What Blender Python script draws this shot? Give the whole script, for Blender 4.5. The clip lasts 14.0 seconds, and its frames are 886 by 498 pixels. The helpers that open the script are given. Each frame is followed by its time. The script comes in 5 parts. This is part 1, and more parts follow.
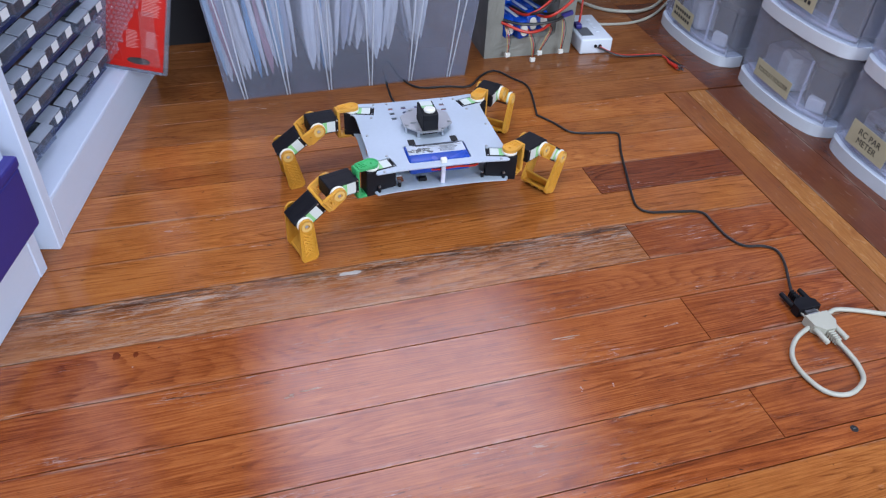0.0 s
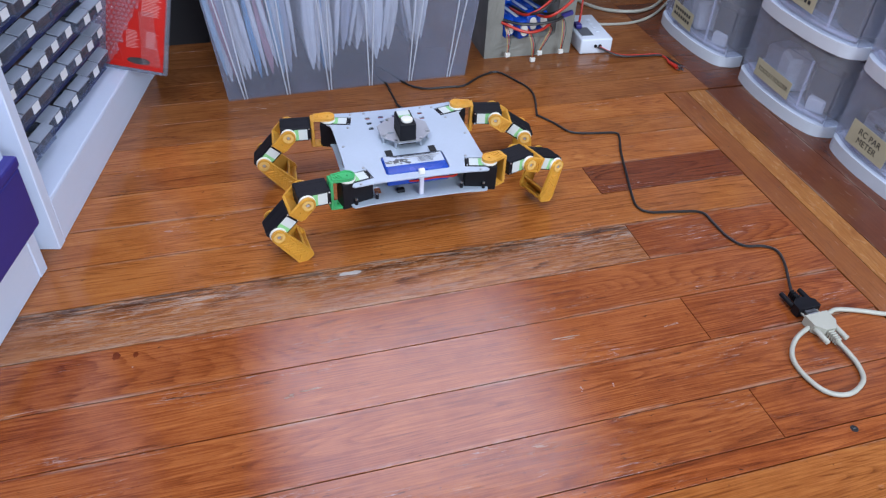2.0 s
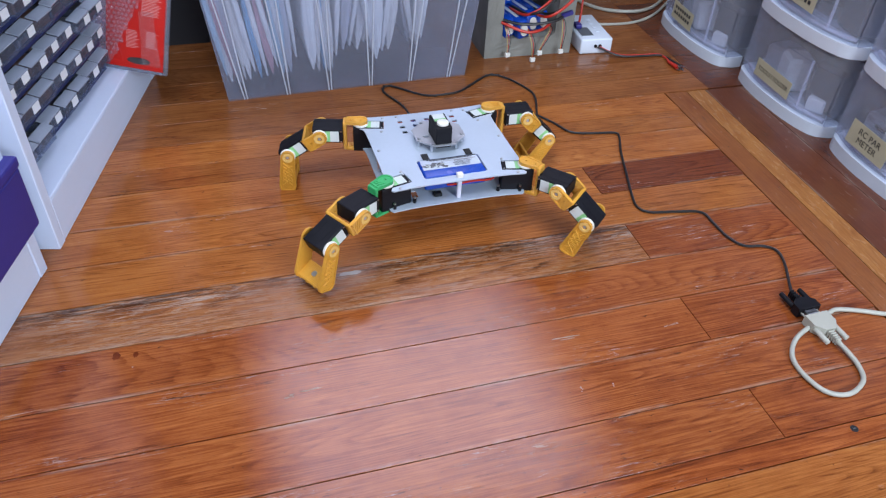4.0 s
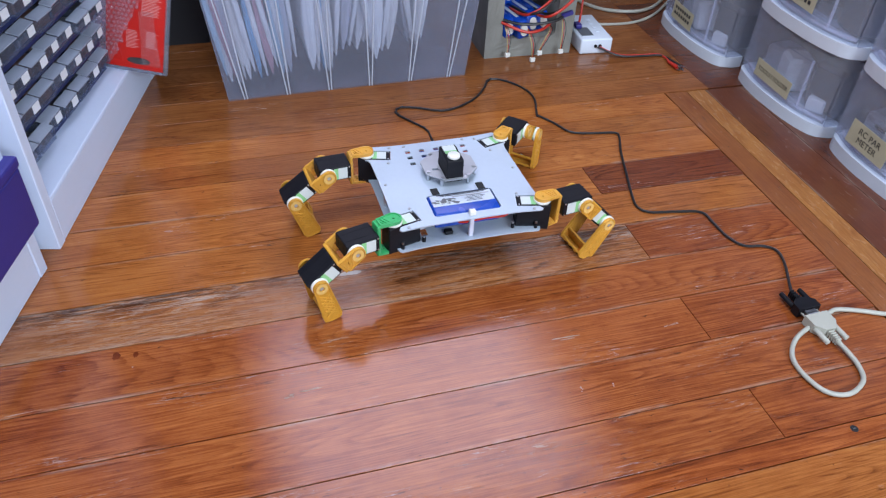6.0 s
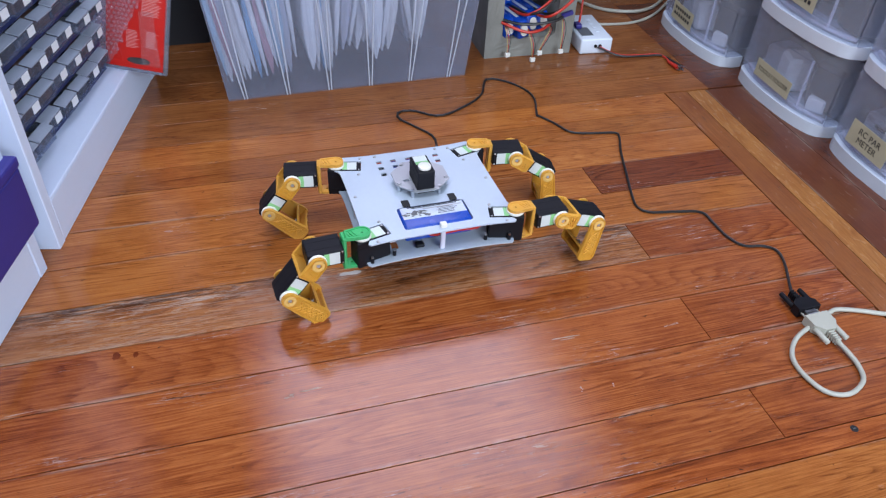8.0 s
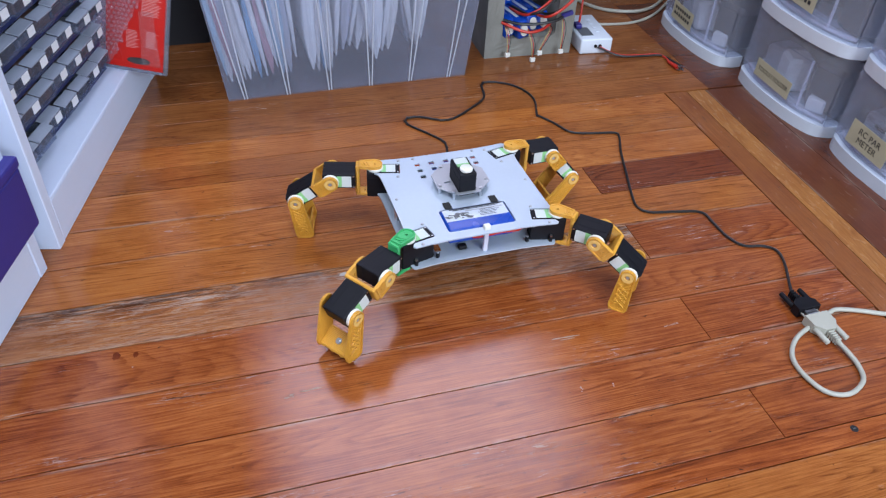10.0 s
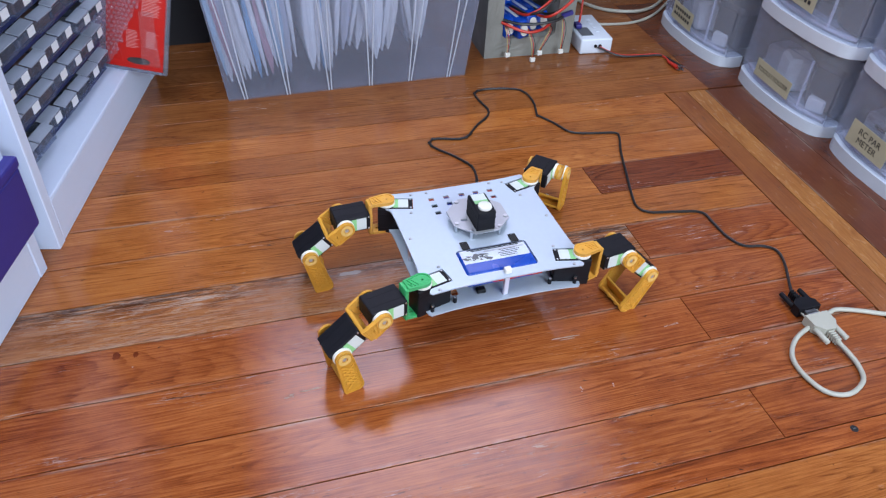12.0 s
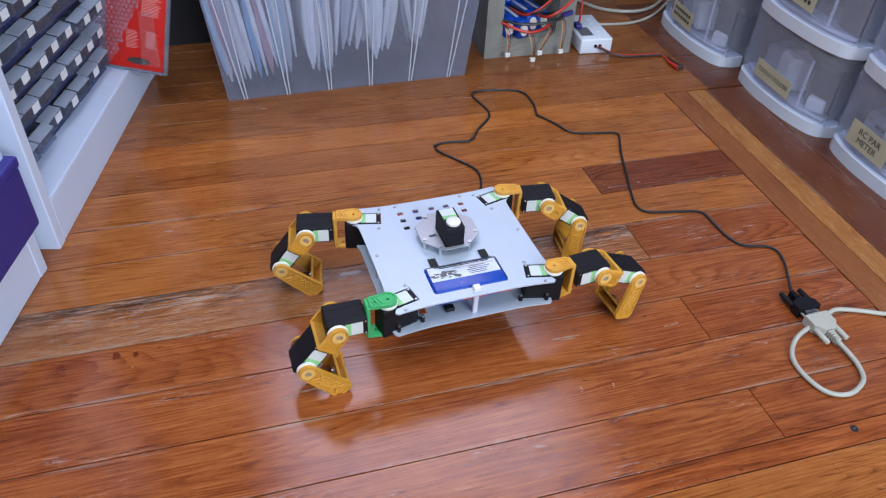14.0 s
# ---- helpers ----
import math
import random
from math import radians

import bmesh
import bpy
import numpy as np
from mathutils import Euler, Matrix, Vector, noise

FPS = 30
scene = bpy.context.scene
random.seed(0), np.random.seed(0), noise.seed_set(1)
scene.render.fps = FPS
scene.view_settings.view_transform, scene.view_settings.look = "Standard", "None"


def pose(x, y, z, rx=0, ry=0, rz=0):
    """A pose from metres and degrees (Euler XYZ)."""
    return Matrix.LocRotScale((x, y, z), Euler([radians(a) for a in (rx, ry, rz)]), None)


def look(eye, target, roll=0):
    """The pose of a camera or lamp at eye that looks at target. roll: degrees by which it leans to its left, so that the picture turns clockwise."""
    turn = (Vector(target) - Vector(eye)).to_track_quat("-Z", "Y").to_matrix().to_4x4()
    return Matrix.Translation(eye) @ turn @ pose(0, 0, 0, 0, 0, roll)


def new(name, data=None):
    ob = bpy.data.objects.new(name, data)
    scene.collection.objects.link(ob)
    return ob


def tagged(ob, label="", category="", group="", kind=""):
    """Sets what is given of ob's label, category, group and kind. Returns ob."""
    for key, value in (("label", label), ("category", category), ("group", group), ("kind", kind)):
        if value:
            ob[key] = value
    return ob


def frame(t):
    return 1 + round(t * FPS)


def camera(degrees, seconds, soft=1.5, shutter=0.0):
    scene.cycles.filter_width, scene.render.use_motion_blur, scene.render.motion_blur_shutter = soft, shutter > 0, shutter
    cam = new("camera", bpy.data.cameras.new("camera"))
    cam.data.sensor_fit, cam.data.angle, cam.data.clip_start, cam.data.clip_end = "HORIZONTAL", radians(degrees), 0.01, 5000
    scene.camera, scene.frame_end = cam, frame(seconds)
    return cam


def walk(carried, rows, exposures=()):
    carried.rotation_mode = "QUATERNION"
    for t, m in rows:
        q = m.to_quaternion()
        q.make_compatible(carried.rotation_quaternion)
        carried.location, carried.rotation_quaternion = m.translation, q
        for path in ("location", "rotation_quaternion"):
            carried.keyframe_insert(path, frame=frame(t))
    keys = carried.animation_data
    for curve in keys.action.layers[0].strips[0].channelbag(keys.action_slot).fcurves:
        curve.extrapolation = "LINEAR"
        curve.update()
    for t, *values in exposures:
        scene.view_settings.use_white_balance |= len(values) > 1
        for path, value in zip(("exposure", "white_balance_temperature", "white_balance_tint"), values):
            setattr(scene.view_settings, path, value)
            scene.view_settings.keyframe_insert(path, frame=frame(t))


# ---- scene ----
cam = camera(61.99, 14.0, 1.25)
EYE = Vector((0.0, 0.0, 0.61))
VIEW = look(EYE, EYE + Vector((0.236929, 0.728834, -0.642336)), 3.18)
walk(cam, [(0.0, VIEW), (14.0, VIEW)], [(0.0, 0.0), (13.7, 0.0), (14.0, -0.14)])

# ---- light: daylight from overhead, seen mirrored in the floor, plus added fill lamps ----
world = bpy.data.worlds.new("world")
scene.world = world
world.use_nodes = True
wn = world.node_tree
sky = wn.nodes.new("ShaderNodeTexSky")
sky.sky_type, sky.sun_disc = "NISHITA", False
sky.sun_elevation, sky.sun_rotation = radians(40), radians(20)
wn.links.new(sky.outputs[0], wn.nodes["Background"].inputs[0])
wn.nodes["Background"].inputs[1].default_value = 0.1


def area_lamp(name, m, w, h, power, colour):
    data = bpy.data.lights.new(name, "AREA")
    data.shape, data.size, data.size_y, data.energy, data.color = "RECTANGLE", w, h, power, colour
    ob = new(name, data)
    ob.matrix_basis = m
    return ob


# north skylight from its floor reflection; the other two are added, unseen fill lamps
area_lamp("skylight_north", look((0.64, 2.29, 2.44), (0.64, 2.28, 0.0)), 1.50, 1.46, 31, (0.72, 0.70, 1.0))
# added overhead fill, placed to balance brightness from left to right
area_lamp("skylight_south", look((-0.48, 0.05, 2.44), (-0.48, 0.051, 0.0)), 1.16, 1.30, 56, (0.75, 0.84, 1.0))
# added fill behind the camera, brightens faces turned that way
area_lamp("window_light", look((0.88, -1.53, 1.25), (0.70, 0.0, 1.15)), 1.36, 1.26, 75, (0.74, 0.855, 1.0))


# ---- material helpers ----
def material(name, colour=(0.5, 0.5, 0.5), rough=0.5, metal=0.0, coat=0.0, alpha=1.0, sub=0.0):
    m = bpy.data.materials.new(name)
    m.use_nodes = True
    b = m.node_tree.nodes["Principled BSDF"]
    b.inputs["Base Color"].default_value = (*colour, 1)
    b.inputs["Roughness"].default_value = rough
    b.inputs["Metallic"].default_value = metal
    b.inputs["Coat Weight"].default_value = coat
    b.inputs["Alpha"].default_value = alpha
    return m


class Nodes:
    """Short ways to add nodes to one material."""

    def __init__(self, m):
        self.t = m.node_tree
        self.bsdf = self.t.nodes["Principled BSDF"]

    def add(self, kind, **values):
        n = self.t.nodes.new(kind)
        for key, value in values.items():
            n.inputs[key.replace("_", " ")].default_value = value
        return n

    def link(self, a, b):
        self.t.links.new(a, b)

    def coords(self, scale=(1, 1, 1), shift=None):
        c = self.t.nodes.new("ShaderNodeTexCoord")
        mp = self.t.nodes.new("ShaderNodeMapping")
        mp.inputs["Scale"].default_value = scale
        self.link(c.outputs["Object"], mp.inputs["Vector"])
        if shift is not None:
            self.link(shift, mp.inputs["Location"])
        return mp.outputs[0]

    def noise(self, vec, scale, detail=4.0, rough=0.55, distort=0.0):
        n = self.add("ShaderNodeTexNoise", Scale=scale, Detail=detail, Roughness=rough, Distortion=distort)
        self.link(vec, n.inputs["Vector"])
        return n.outputs["Fac"]

    def ramp(self, fac, *stops):
        r = self.t.nodes.new("ShaderNodeValToRGB")
        while len(r.color_ramp.elements) < len(stops):
            r.color_ramp.elements.new(0.5)
        for e, (p, c) in zip(r.color_ramp.elements, stops):
            e.position, e.color = p, (*c, 1) if isinstance(c, tuple) else (c, c, c, 1)
        self.link(fac, r.inputs[0])
        return r.outputs[0]

    def mix(self, fac, a, b, kind="MIX"):
        n = self.t.nodes.new("ShaderNodeMix")
        n.data_type, n.blend_type = "RGBA", kind
        for value, socket in ((fac, n.inputs[0]), (a, n.inputs[6]), (b, n.inputs[7])):
            if isinstance(value, (int, float)):
                socket.default_value = value
            elif isinstance(value, tuple):
                socket.default_value = (*value, 1)
            else:
                self.link(value, socket)
        return n.outputs[2]

    def maths(self, op, a, b):
        n = self.t.nodes.new("ShaderNodeMath")
        n.operation = op
        for value, socket in zip((a, b), n.inputs):
            if isinstance(value, (int, float)):
                socket.default_value = value
            else:
                self.link(value, socket)
        return n.outputs[0]

    def bump(self, height, strength=0.3, distance=0.001):
        n = self.add("ShaderNodeBump", Strength=strength, Distance=distance)
        self.link(height, n.inputs["Height"])
        self.link(n.outputs[0], self.bsdf.inputs["Normal"])

    def colour(self, c):
        self.link(c, self.bsdf.inputs["Base Color"])

    def rough(self, c):
        self.link(c, self.bsdf.inputs["Roughness"])


def mottled(name, colour, rough, spread=0.12, scale=60.0, grain=0.2, metal=0.0, coat=0.0, alpha=1.0):
    """A plain material with soft uneven tone, uneven gloss and fine grain."""
    m = material(name, colour, rough, metal, coat, alpha)
    n = Nodes(m)
    v = n.coords()
    big = n.noise(v, scale * 0.25, 3)
    fine = n.noise(v, scale * 6, 3)
    dark = tuple(c * (1 - spread) for c in colour)
    light = tuple(min(1, c * (1 + spread)) for c in colour)
    n.colour(n.mix(0.25, n.ramp(big, (0.3, dark), (0.7, light)), n.ramp(fine, (0.3, dark), (0.7, light))))
    n.rough(n.ramp(big, (0.3, max(0.05, rough - 0.07)), (0.7, min(1, rough + 0.07))))
    n.bump(fine, grain, 0.0004)
    return m


def plank_wood(name, dark, mid, light, rough=0.15, worn=0.12, tone=0.12, split=False, figure=1.0):
    """Varnished old pine: growth rings cut flat, long fine grain, torn pale flakes, dusty edges, scuffed gloss, different on each board."""
    m = material(name, mid, rough)
    n = Nodes(m)
    info = n.t.nodes.new("ShaderNodeObjectInfo")
    r = info.outputs["Random"]
    comb = n.t.nodes.new("ShaderNodeCombineXYZ")
    n.link(n.maths("MULTIPLY", r, 37.0), comb.inputs[0])
    n.link(n.maths("MULTIPLY", r, 11.0), comb.inputs[1])
    n.link(n.maths("MULTIPLY", r, 5.0), comb.inputs[2])
    shift = comb.outputs[0]
    wide = n.coords((1, 1, 1), shift)
    here = n.t.nodes.new("ShaderNodeSeparateXYZ")
    n.link(n.coords((1, 1, 1)), here.inputs[0])
    across = here.outputs[1]
    # growth rings: tight lines along the board that bend into long arches
    field = n.noise(n.coords((0.8, 7.0, 7.0), shift), 1.7, 1.0, 0.4)
    wobble = n.noise(n.coords((5.0, 45, 45), shift), 2.0, 3, 0.6)
    pitch = n.ramp(r, (0.0, 0.35), (0.5, 1.0), (1.0, 0.55))
    u = n.maths("ADD", n.maths("MULTIPLY", n.maths("MULTIPLY", across, 170.0), pitch), n.maths("ADD", n.maths("MULTIPLY", field, 42.0), n.maths("MULTIPLY", wobble, 1.1)))
    ring = n.ramp(n.maths("FRACT", u, 0.0), (0.0, 0.85), (0.25, 1.0), (0.62, 0.62), (0.86, 0.05), (0.93, 0.0), (1.0, 0.85))
    streak = n.noise(n.coords((3.5, 150, 150), shift), 3.0, 6, 0.68, 0.1)
    hair = n.noise(n.coords((20, 520, 520), shift), 2.0, 4, 0.65)
    slow = n.noise(n.coords((2.0, 7, 7), shift), 2.2, 4, 0.6)
    clear = n.ramp(n.noise(n.coords((2.5, 14, 14), shift), 1.7, 3), (0.35, 0.05 * figure), (0.65, 0.27 * figure))
    grain = n.maths("ADD", n.maths("MULTIPLY", n.maths("SUBTRACT", ring, 0.6), clear), n.maths("ADD", n.maths("MULTIPLY", streak, 0.95), n.maths("MULTIPLY", hair, 0.50)))
    grain = n.maths("ADD", grain, n.maths("MULTIPLY", n.maths("SUBTRACT", slow, 0.5), 0.45))
    c = n.ramp(grain, (0.48, dark), (0.69, mid), (0.92, light)) if split else n.ramp(grain, (0.42, dark), (0.69, mid), (0.97, light))
    shade = n.ramp(r, (0.0, 1.0 - tone), (0.5, 1.0), (1.0, 1.0 + 0.5 * tone))
    c = n.mix(1.0, c, shade, "MULTIPLY")
    blot = n.noise(wide, 13.0, 6, 0.68)
    c = n.mix(n.ramp(blot, (0.34, 0.6), (0.54, 0.0)), c, n.mix(1.0, c, (0.74, 0.60, 0.53), "MULTIPLY"))
    # bare greyed wood and pale flakes where the varnish has gone
    torn = n.noise(n.coords((9, 85, 85), shift), 2.6, 8, 0.75, 1.2)
    patch = n.noise(n.coords((3.0, 11, 11), shift), 2.0, 4, 0.6)
    mask = n.maths("MULTIPLY", n.ramp(torn, (0.575 - 0.075 * worn, 0.0), (0.63 - 0.06 * worn, 1.0)), n.ramp(patch, (0.60 - 0.22 * worn, 0.0), (0.70 - 0.20 * worn, 1.0)))
    crack = n.noise(n.coords((8, 95, 95), shift), 2.2, 6, 0.7, 1.0)
    cut = n.maths("MULTIPLY", n.ramp(crack, (0.61, 0.0), (0.645, 1.0)), n.ramp(patch, (0.46, 0.0), (0.60, 1.0)))
    if split:
        # the upper edge of the board is split and torn
        edge = n.ramp(n.maths("ADD", across, n.maths("MULTIPLY", n.maths("SUBTRACT", slow, 0.5), 0.05)), (-0.01, 0.3), (0.018, 1.0))
        mask = n.maths("MULTIPLY", mask, edge)
        cut = n.maths("MAXIMUM", cut, n.maths("MULTIPLY", n.ramp(crack, (0.47, 0.0), (0.53, 1.0)), n.ramp(across, (0.010, 0.0), (0.028, 1.0))))
    c = n.mix(n.maths("MULTIPLY", mask, 0.7), c, n.ramp(hair, (0.35, (0.17, 0.115, 0.085)), (0.65, (0.52, 0.44, 0.38))))
    c = n.mix(n.maths("MULTIPLY", cut, 0.8), c, (0.030, 0.013, 0.008))
    fleck = n.noise(n.coords((34, 190, 190), shift), 2.0, 4, 0.7, 0.8)
    c = n.mix(n.maths("MULTIPLY", n.ramp(fleck, (0.64, 0.0), (0.68, 1.0)), n.ramp(patch, (0.50, 0.0), (0.66, 0.6))), c, (0.40, 0.30, 0.22))
    nick = n.noise(n.coords((60, 160, 160), shift), 2.0, 3, 0.6, 0.5)
    c = n.mix(n.ramp(nick, (0.70, 0.0), (0.73, 0.85)), c, (0.035, 0.016, 0.010))
    # dust and bare wood along the joints
    rim = n.ramp(n.maths("ABSOLUTE", across, 0.0), (0.0330, 0.0), (0.0349, 1.0))
    dust = n.maths("MULTIPLY", rim, n.ramp(n.noise(n.coords((5, 30, 30), shift), 2.4, 6, 0.72), (0.48, 0.0), (0.62, 0.52)))
    c = n.mix(dust, c, (0.38, 0.28, 0.21))
    n.colour(c)
    scuff = n.noise(n.coords((4, 12, 12), shift), 12.0, 6, 0.65)
    n.rough(n.maths("ADD", n.ramp(scuff, (0.32, rough * 0.75), (0.72, rough * 1.35)), n.maths("MULTIPLY", mask, 0.35)))
    relief = n.maths("ADD", n.maths("MULTIPLY", streak, 0.6), n.maths("ADD", n.maths("MULTIPLY", hair, 0.3), n.maths("MULTIPLY", slow, 0.9)))
    relief = n.maths("SUBTRACT", relief, n.maths("MULTIPLY", n.maths("ADD", mask, cut), 0.5))
    n.bump(relief, 0.075, 0.0022)
    n.bsdf.inputs["Specular IOR Level"].default_value = 0.55
    return m


def frosted(name, colour, clear, rough=0.35):
    """Cloudy clear plastic: part lets the light straight through, part scatters it."""
    m = material(name, colour, rough)
    n = Nodes(m)
    out = n.t.nodes["Material Output"]
    tr = n.t.nodes.new("ShaderNodeBsdfTransparent")
    tr.inputs[0].default_value = (0.9, 0.92, 0.97, 1)
    tl = n.t.nodes.new("ShaderNodeBsdfTranslucent")
    tl.inputs[0].default_value = (*colour, 1)
    a, b = n.t.nodes.new("ShaderNodeMixShader"), n.t.nodes.new("ShaderNodeMixShader")
    cloud = n.noise(n.coords(), 40.0, 3)
    a.inputs[0].default_value = 0.4
    n.link(n.bsdf.outputs[0], a.inputs[1])
    n.link(tl.outputs[0], a.inputs[2])
    n.link(n.ramp(cloud, (0.3, clear - 0.02), (0.7, clear + 0.02)), b.inputs[0])
    n.link(a.outputs[0], b.inputs[1])
    n.link(tr.outputs[0], b.inputs[2])
    n.link(b.outputs[0], out.inputs["Surface"])
    n.bump(cloud, 0.05, 0.001)
    return m


def printed(name, colour):
    """Printed plastic with fine layer lines."""
    m = mottled(name, colour, 0.42, 0.14, 80, 0.15)
    n = Nodes(m)
    w = n.add("ShaderNodeTexWave", Scale=260.0, Distortion=0.6, Detail=1.0)
    w.bands_direction = "Z"
    n.link(n.coords(), w.inputs["Vector"])
    n.bump(n.maths("ADD", n.maths("MULTIPLY", w.outputs["Fac"], 0.6), n.noise(n.coords(), 400, 2)), 0.85, 0.0008)
    return m


def brushed(name, colour, rough, metal):
    m = mottled(name, colour, rough, 0.06, 30, 0.1, metal)
    n = Nodes(m)
    n.bump(n.noise(n.coords((400, 12, 400)), 3.0, 3), 0.12, 0.0003)
    return m


MAT_PINE = plank_wood("varnished_pine", (0.120, 0.028, 0.006), (0.335, 0.102, 0.022), (0.480, 0.172, 0.042), 0.13, 0.05, 0.16, False, 0.8)
MAT_RED_PINE = plank_wood("red_pine", (0.098, 0.018, 0.006), (0.268, 0.067, 0.017), (0.425, 0.136, 0.036), 0.072, 0.26, 0.12, False, 0.8)
MAT_DEEP_PINE = plank_wood("deep_red_pine", (0.084, 0.015, 0.004), (0.236, 0.055, 0.013), (0.390, 0.114, 0.028), 0.080, 0.40, 0.12, False, 0.9)
MAT_WORN_PINE = plank_wood("worn_pine", (0.055, 0.018, 0.006), (0.245, 0.080, 0.023), (0.390, 0.165, 0.062), 0.24, 1.0, 0.1, True)
# duller brown pine; weaker light at the back is put into its colour
MAT_DIM_PINE = plank_wood("dim_pine", (0.105, 0.029, 0.008), (0.240, 0.077, 0.020), (0.350, 0.130, 0.038), 0.16, 0.02, 0.14, False, 0.7)
MAT_DARK_PINE = plank_wood("dark_pine", (0.050, 0.009, 0.003), (0.135, 0.030, 0.009), (0.240, 0.062, 0.017), 0.16, 0.0)
MAT_DARK_BOARD = plank_wood("dark_board", (0.095, 0.025, 0.011), (0.125, 0.036, 0.015), (0.160, 0.050, 0.020), 0.22, 0.0, 0.05, False, 0.3)
MAT_BORDER = plank_wood("border_pine", (0.180, 0.052, 0.015), (0.245, 0.078, 0.022), (0.310, 0.110, 0.033), 0.22, 0.0, 0.1, False, 0.4)
MAT_STRIP = plank_wood("oak_strip", (0.230, 0.080, 0.020), (0.350, 0.135, 0.036), (0.460, 0.200, 0.062), 0.24, 0.0)
MAT_GAP = mottled("joint_dirt", (0.012, 0.008, 0.006), 0.9)
MAT_WALL = mottled("wall_paint", (0.221, 0.215, 0.208), 0.8)
# near-black colour holds the deep shade of the corner beside the tub
MAT_CORNER_SHADE = mottled("corner_shade", (0.014, 0.014, 0.018), 0.7)
MAT_CEILING = mottled("ceiling_paint", (0.22, 0.215, 0.209), 0.85)
MAT_LAMINATE = mottled("white_laminate", (0.66, 0.74, 0.92), 0.38, 0.03, 20, 0.06)
MAT_NAVY = mottled("navy_plastic", (0.006, 0.014, 0.085), 0.4, 0.15, 30, 0.1)
MAT_NAVY_BOX = mottled("navy_box", (0.03, 0.026, 0.21), 0.45, 0.1, 20, 0.1)
MAT_CLEAR = frosted("clear_drawer_plastic", (0.28, 0.32, 0.42), 0.80, 0.15)
MAT_TUB = frosted("cloudy_tub_plastic", (0.52, 0.55, 0.67), 0.79, 0.35)
MAT_TUB_RIB = mottled("tub_rib_plastic", (0.50, 0.52, 0.60), 0.4, 0.05)
MAT_DRAWER = frosted("smoky_drawer_plastic", (0.90, 0.92, 1.0), 0.79, 0.25)
MAT_RIM = mottled("white_plastic", (0.68, 0.73, 0.82), 0.35, 0.03, 20, 0.05)
MAT_TAPE = mottled("masking_tape", (0.50, 0.46, 0.32), 0.75, 0.08, 120, 0.3)
MAT_INK = material("marker_ink", (0.015, 0.015, 0.02), 0.6)
MAT_PAPER = mottled("paper_label", (0.78, 0.80, 0.84), 0.7, 0.05)
MAT_BLACK = mottled("black_plastic", (0.007, 0.007, 0.010), 0.5, 0.2, 90, 0.25)
MAT_BLACK.node_tree.nodes["Principled BSDF"].inputs["Specular IOR Level"].default_value = 0.22
MAT_RUBBER = mottled("black_rubber", (0.01, 0.01, 0.011), 0.7, 0.2, 90, 0.4)
MAT_CORD = mottled("black_cord", (0.012, 0.012, 0.014), 0.42, 0.2, 200, 0.1)
MAT_BEIGE = mottled("beige_plastic", (0.43, 0.42, 0.36), 0.45, 0.06, 90, 0.1)
MAT_YELLOW = printed("yellow_print", (0.72, 0.345, 0.040))
MAT_GREEN = printed("green_print", (0.040, 0.41, 0.125))
MAT_NYLON = mottled("white_nylon", (0.78, 0.76, 0.70), 0.4, 0.05)
MAT_RIB = mottled("pale_cloudy_plastic", (0.62, 0.63, 0.76), 0.35, 0.06, 20, 0.05)
MAT_CREAM = mottled("cream_plastic", (0.76, 0.47, 0.14), 0.42, 0.10)
MAT_GOLD_PRINT = mottled("dark_grey_print", (0.10, 0.10, 0.11), 0.35, 0.6, 160, 0.1)
MAT_ALU = brushed("brushed_aluminium", (0.50, 0.57, 0.67), 0.42, 0.3)
MAT_GREY_ALU = brushed("grey_aluminium", (0.45, 0.46, 0.49), 0.4, 0.6)
MAT_STEEL = material("steel", (0.62, 0.63, 0.66), 0.28, 1.0)
MAT_STICKER_GREEN = mottled("green_sticker", (0.26, 0.56, 0.24), 0.4, 0.05)
MAT_STICKER_WHITE = mottled("white_sticker", (0.62, 0.66, 0.65), 0.4, 0.05)
MAT_BLUE = mottled("blue_wrap", (0.006, 0.055, 0.38), 0.28, 0.2, 40, 0.1)
MAT_SILVER = mottled("silver_print", (0.56, 0.61, 0.70), 0.3, 0.3, 90, 0.1, 0.3)
MAT_CONCRETE = mottled("concrete", (0.23, 0.225, 0.20), 0.92, 0.22, 90, 0.9)
MAT_RED_WIRE = mottled("red_wire", (0.50, 0.025, 0.012), 0.4, 0.1)
MAT_YELLOW_WIRE = mottled("yellow_wire", (0.55, 0.40, 0.10), 0.4, 0.1)
MAT_CARD_RED = mottled("red_card", (0.55, 0.018, 0.012), 0.3, 0.08, 30, 0.05)
MAT_BUBBLE = frosted("bubble_film", (0.80, 0.52, 0.58), 0.80, 0.05)
MAT_BLISTER = frosted("blister_plastic", (0.5, 0.52, 0.6), 0.7, 0.15)
MAT_PCB_BLUE = mottled("blue_board", (0.01, 0.03, 0.22), 0.4)
MAT_PCB_RED = mottled("red_board", (0.30, 0.02, 0.015), 0.4)


# ---- shape helpers ----
def thing(name, label, category, m=None, group="", kind=""):
    ob = new(name)
    if m is not None:
        ob.matrix_basis = m
    return tagged(ob, label, category, group, kind)


def mesh_of(name, bm, material_, smooth=False):
    bmesh.ops.recalc_face_normals(bm, faces=bm.faces)
    me = bpy.data.meshes.new(name)
    bm.to_mesh(me)
    bm.free()
    for mt in material_ if isinstance(material_, (list, tuple)) else (material_,):
        me.materials.append(mt)
    if smooth:
        for p in me.polygons:
            p.use_smooth = True
        me.set_sharp_from_angle(angle=radians(38))
    return me


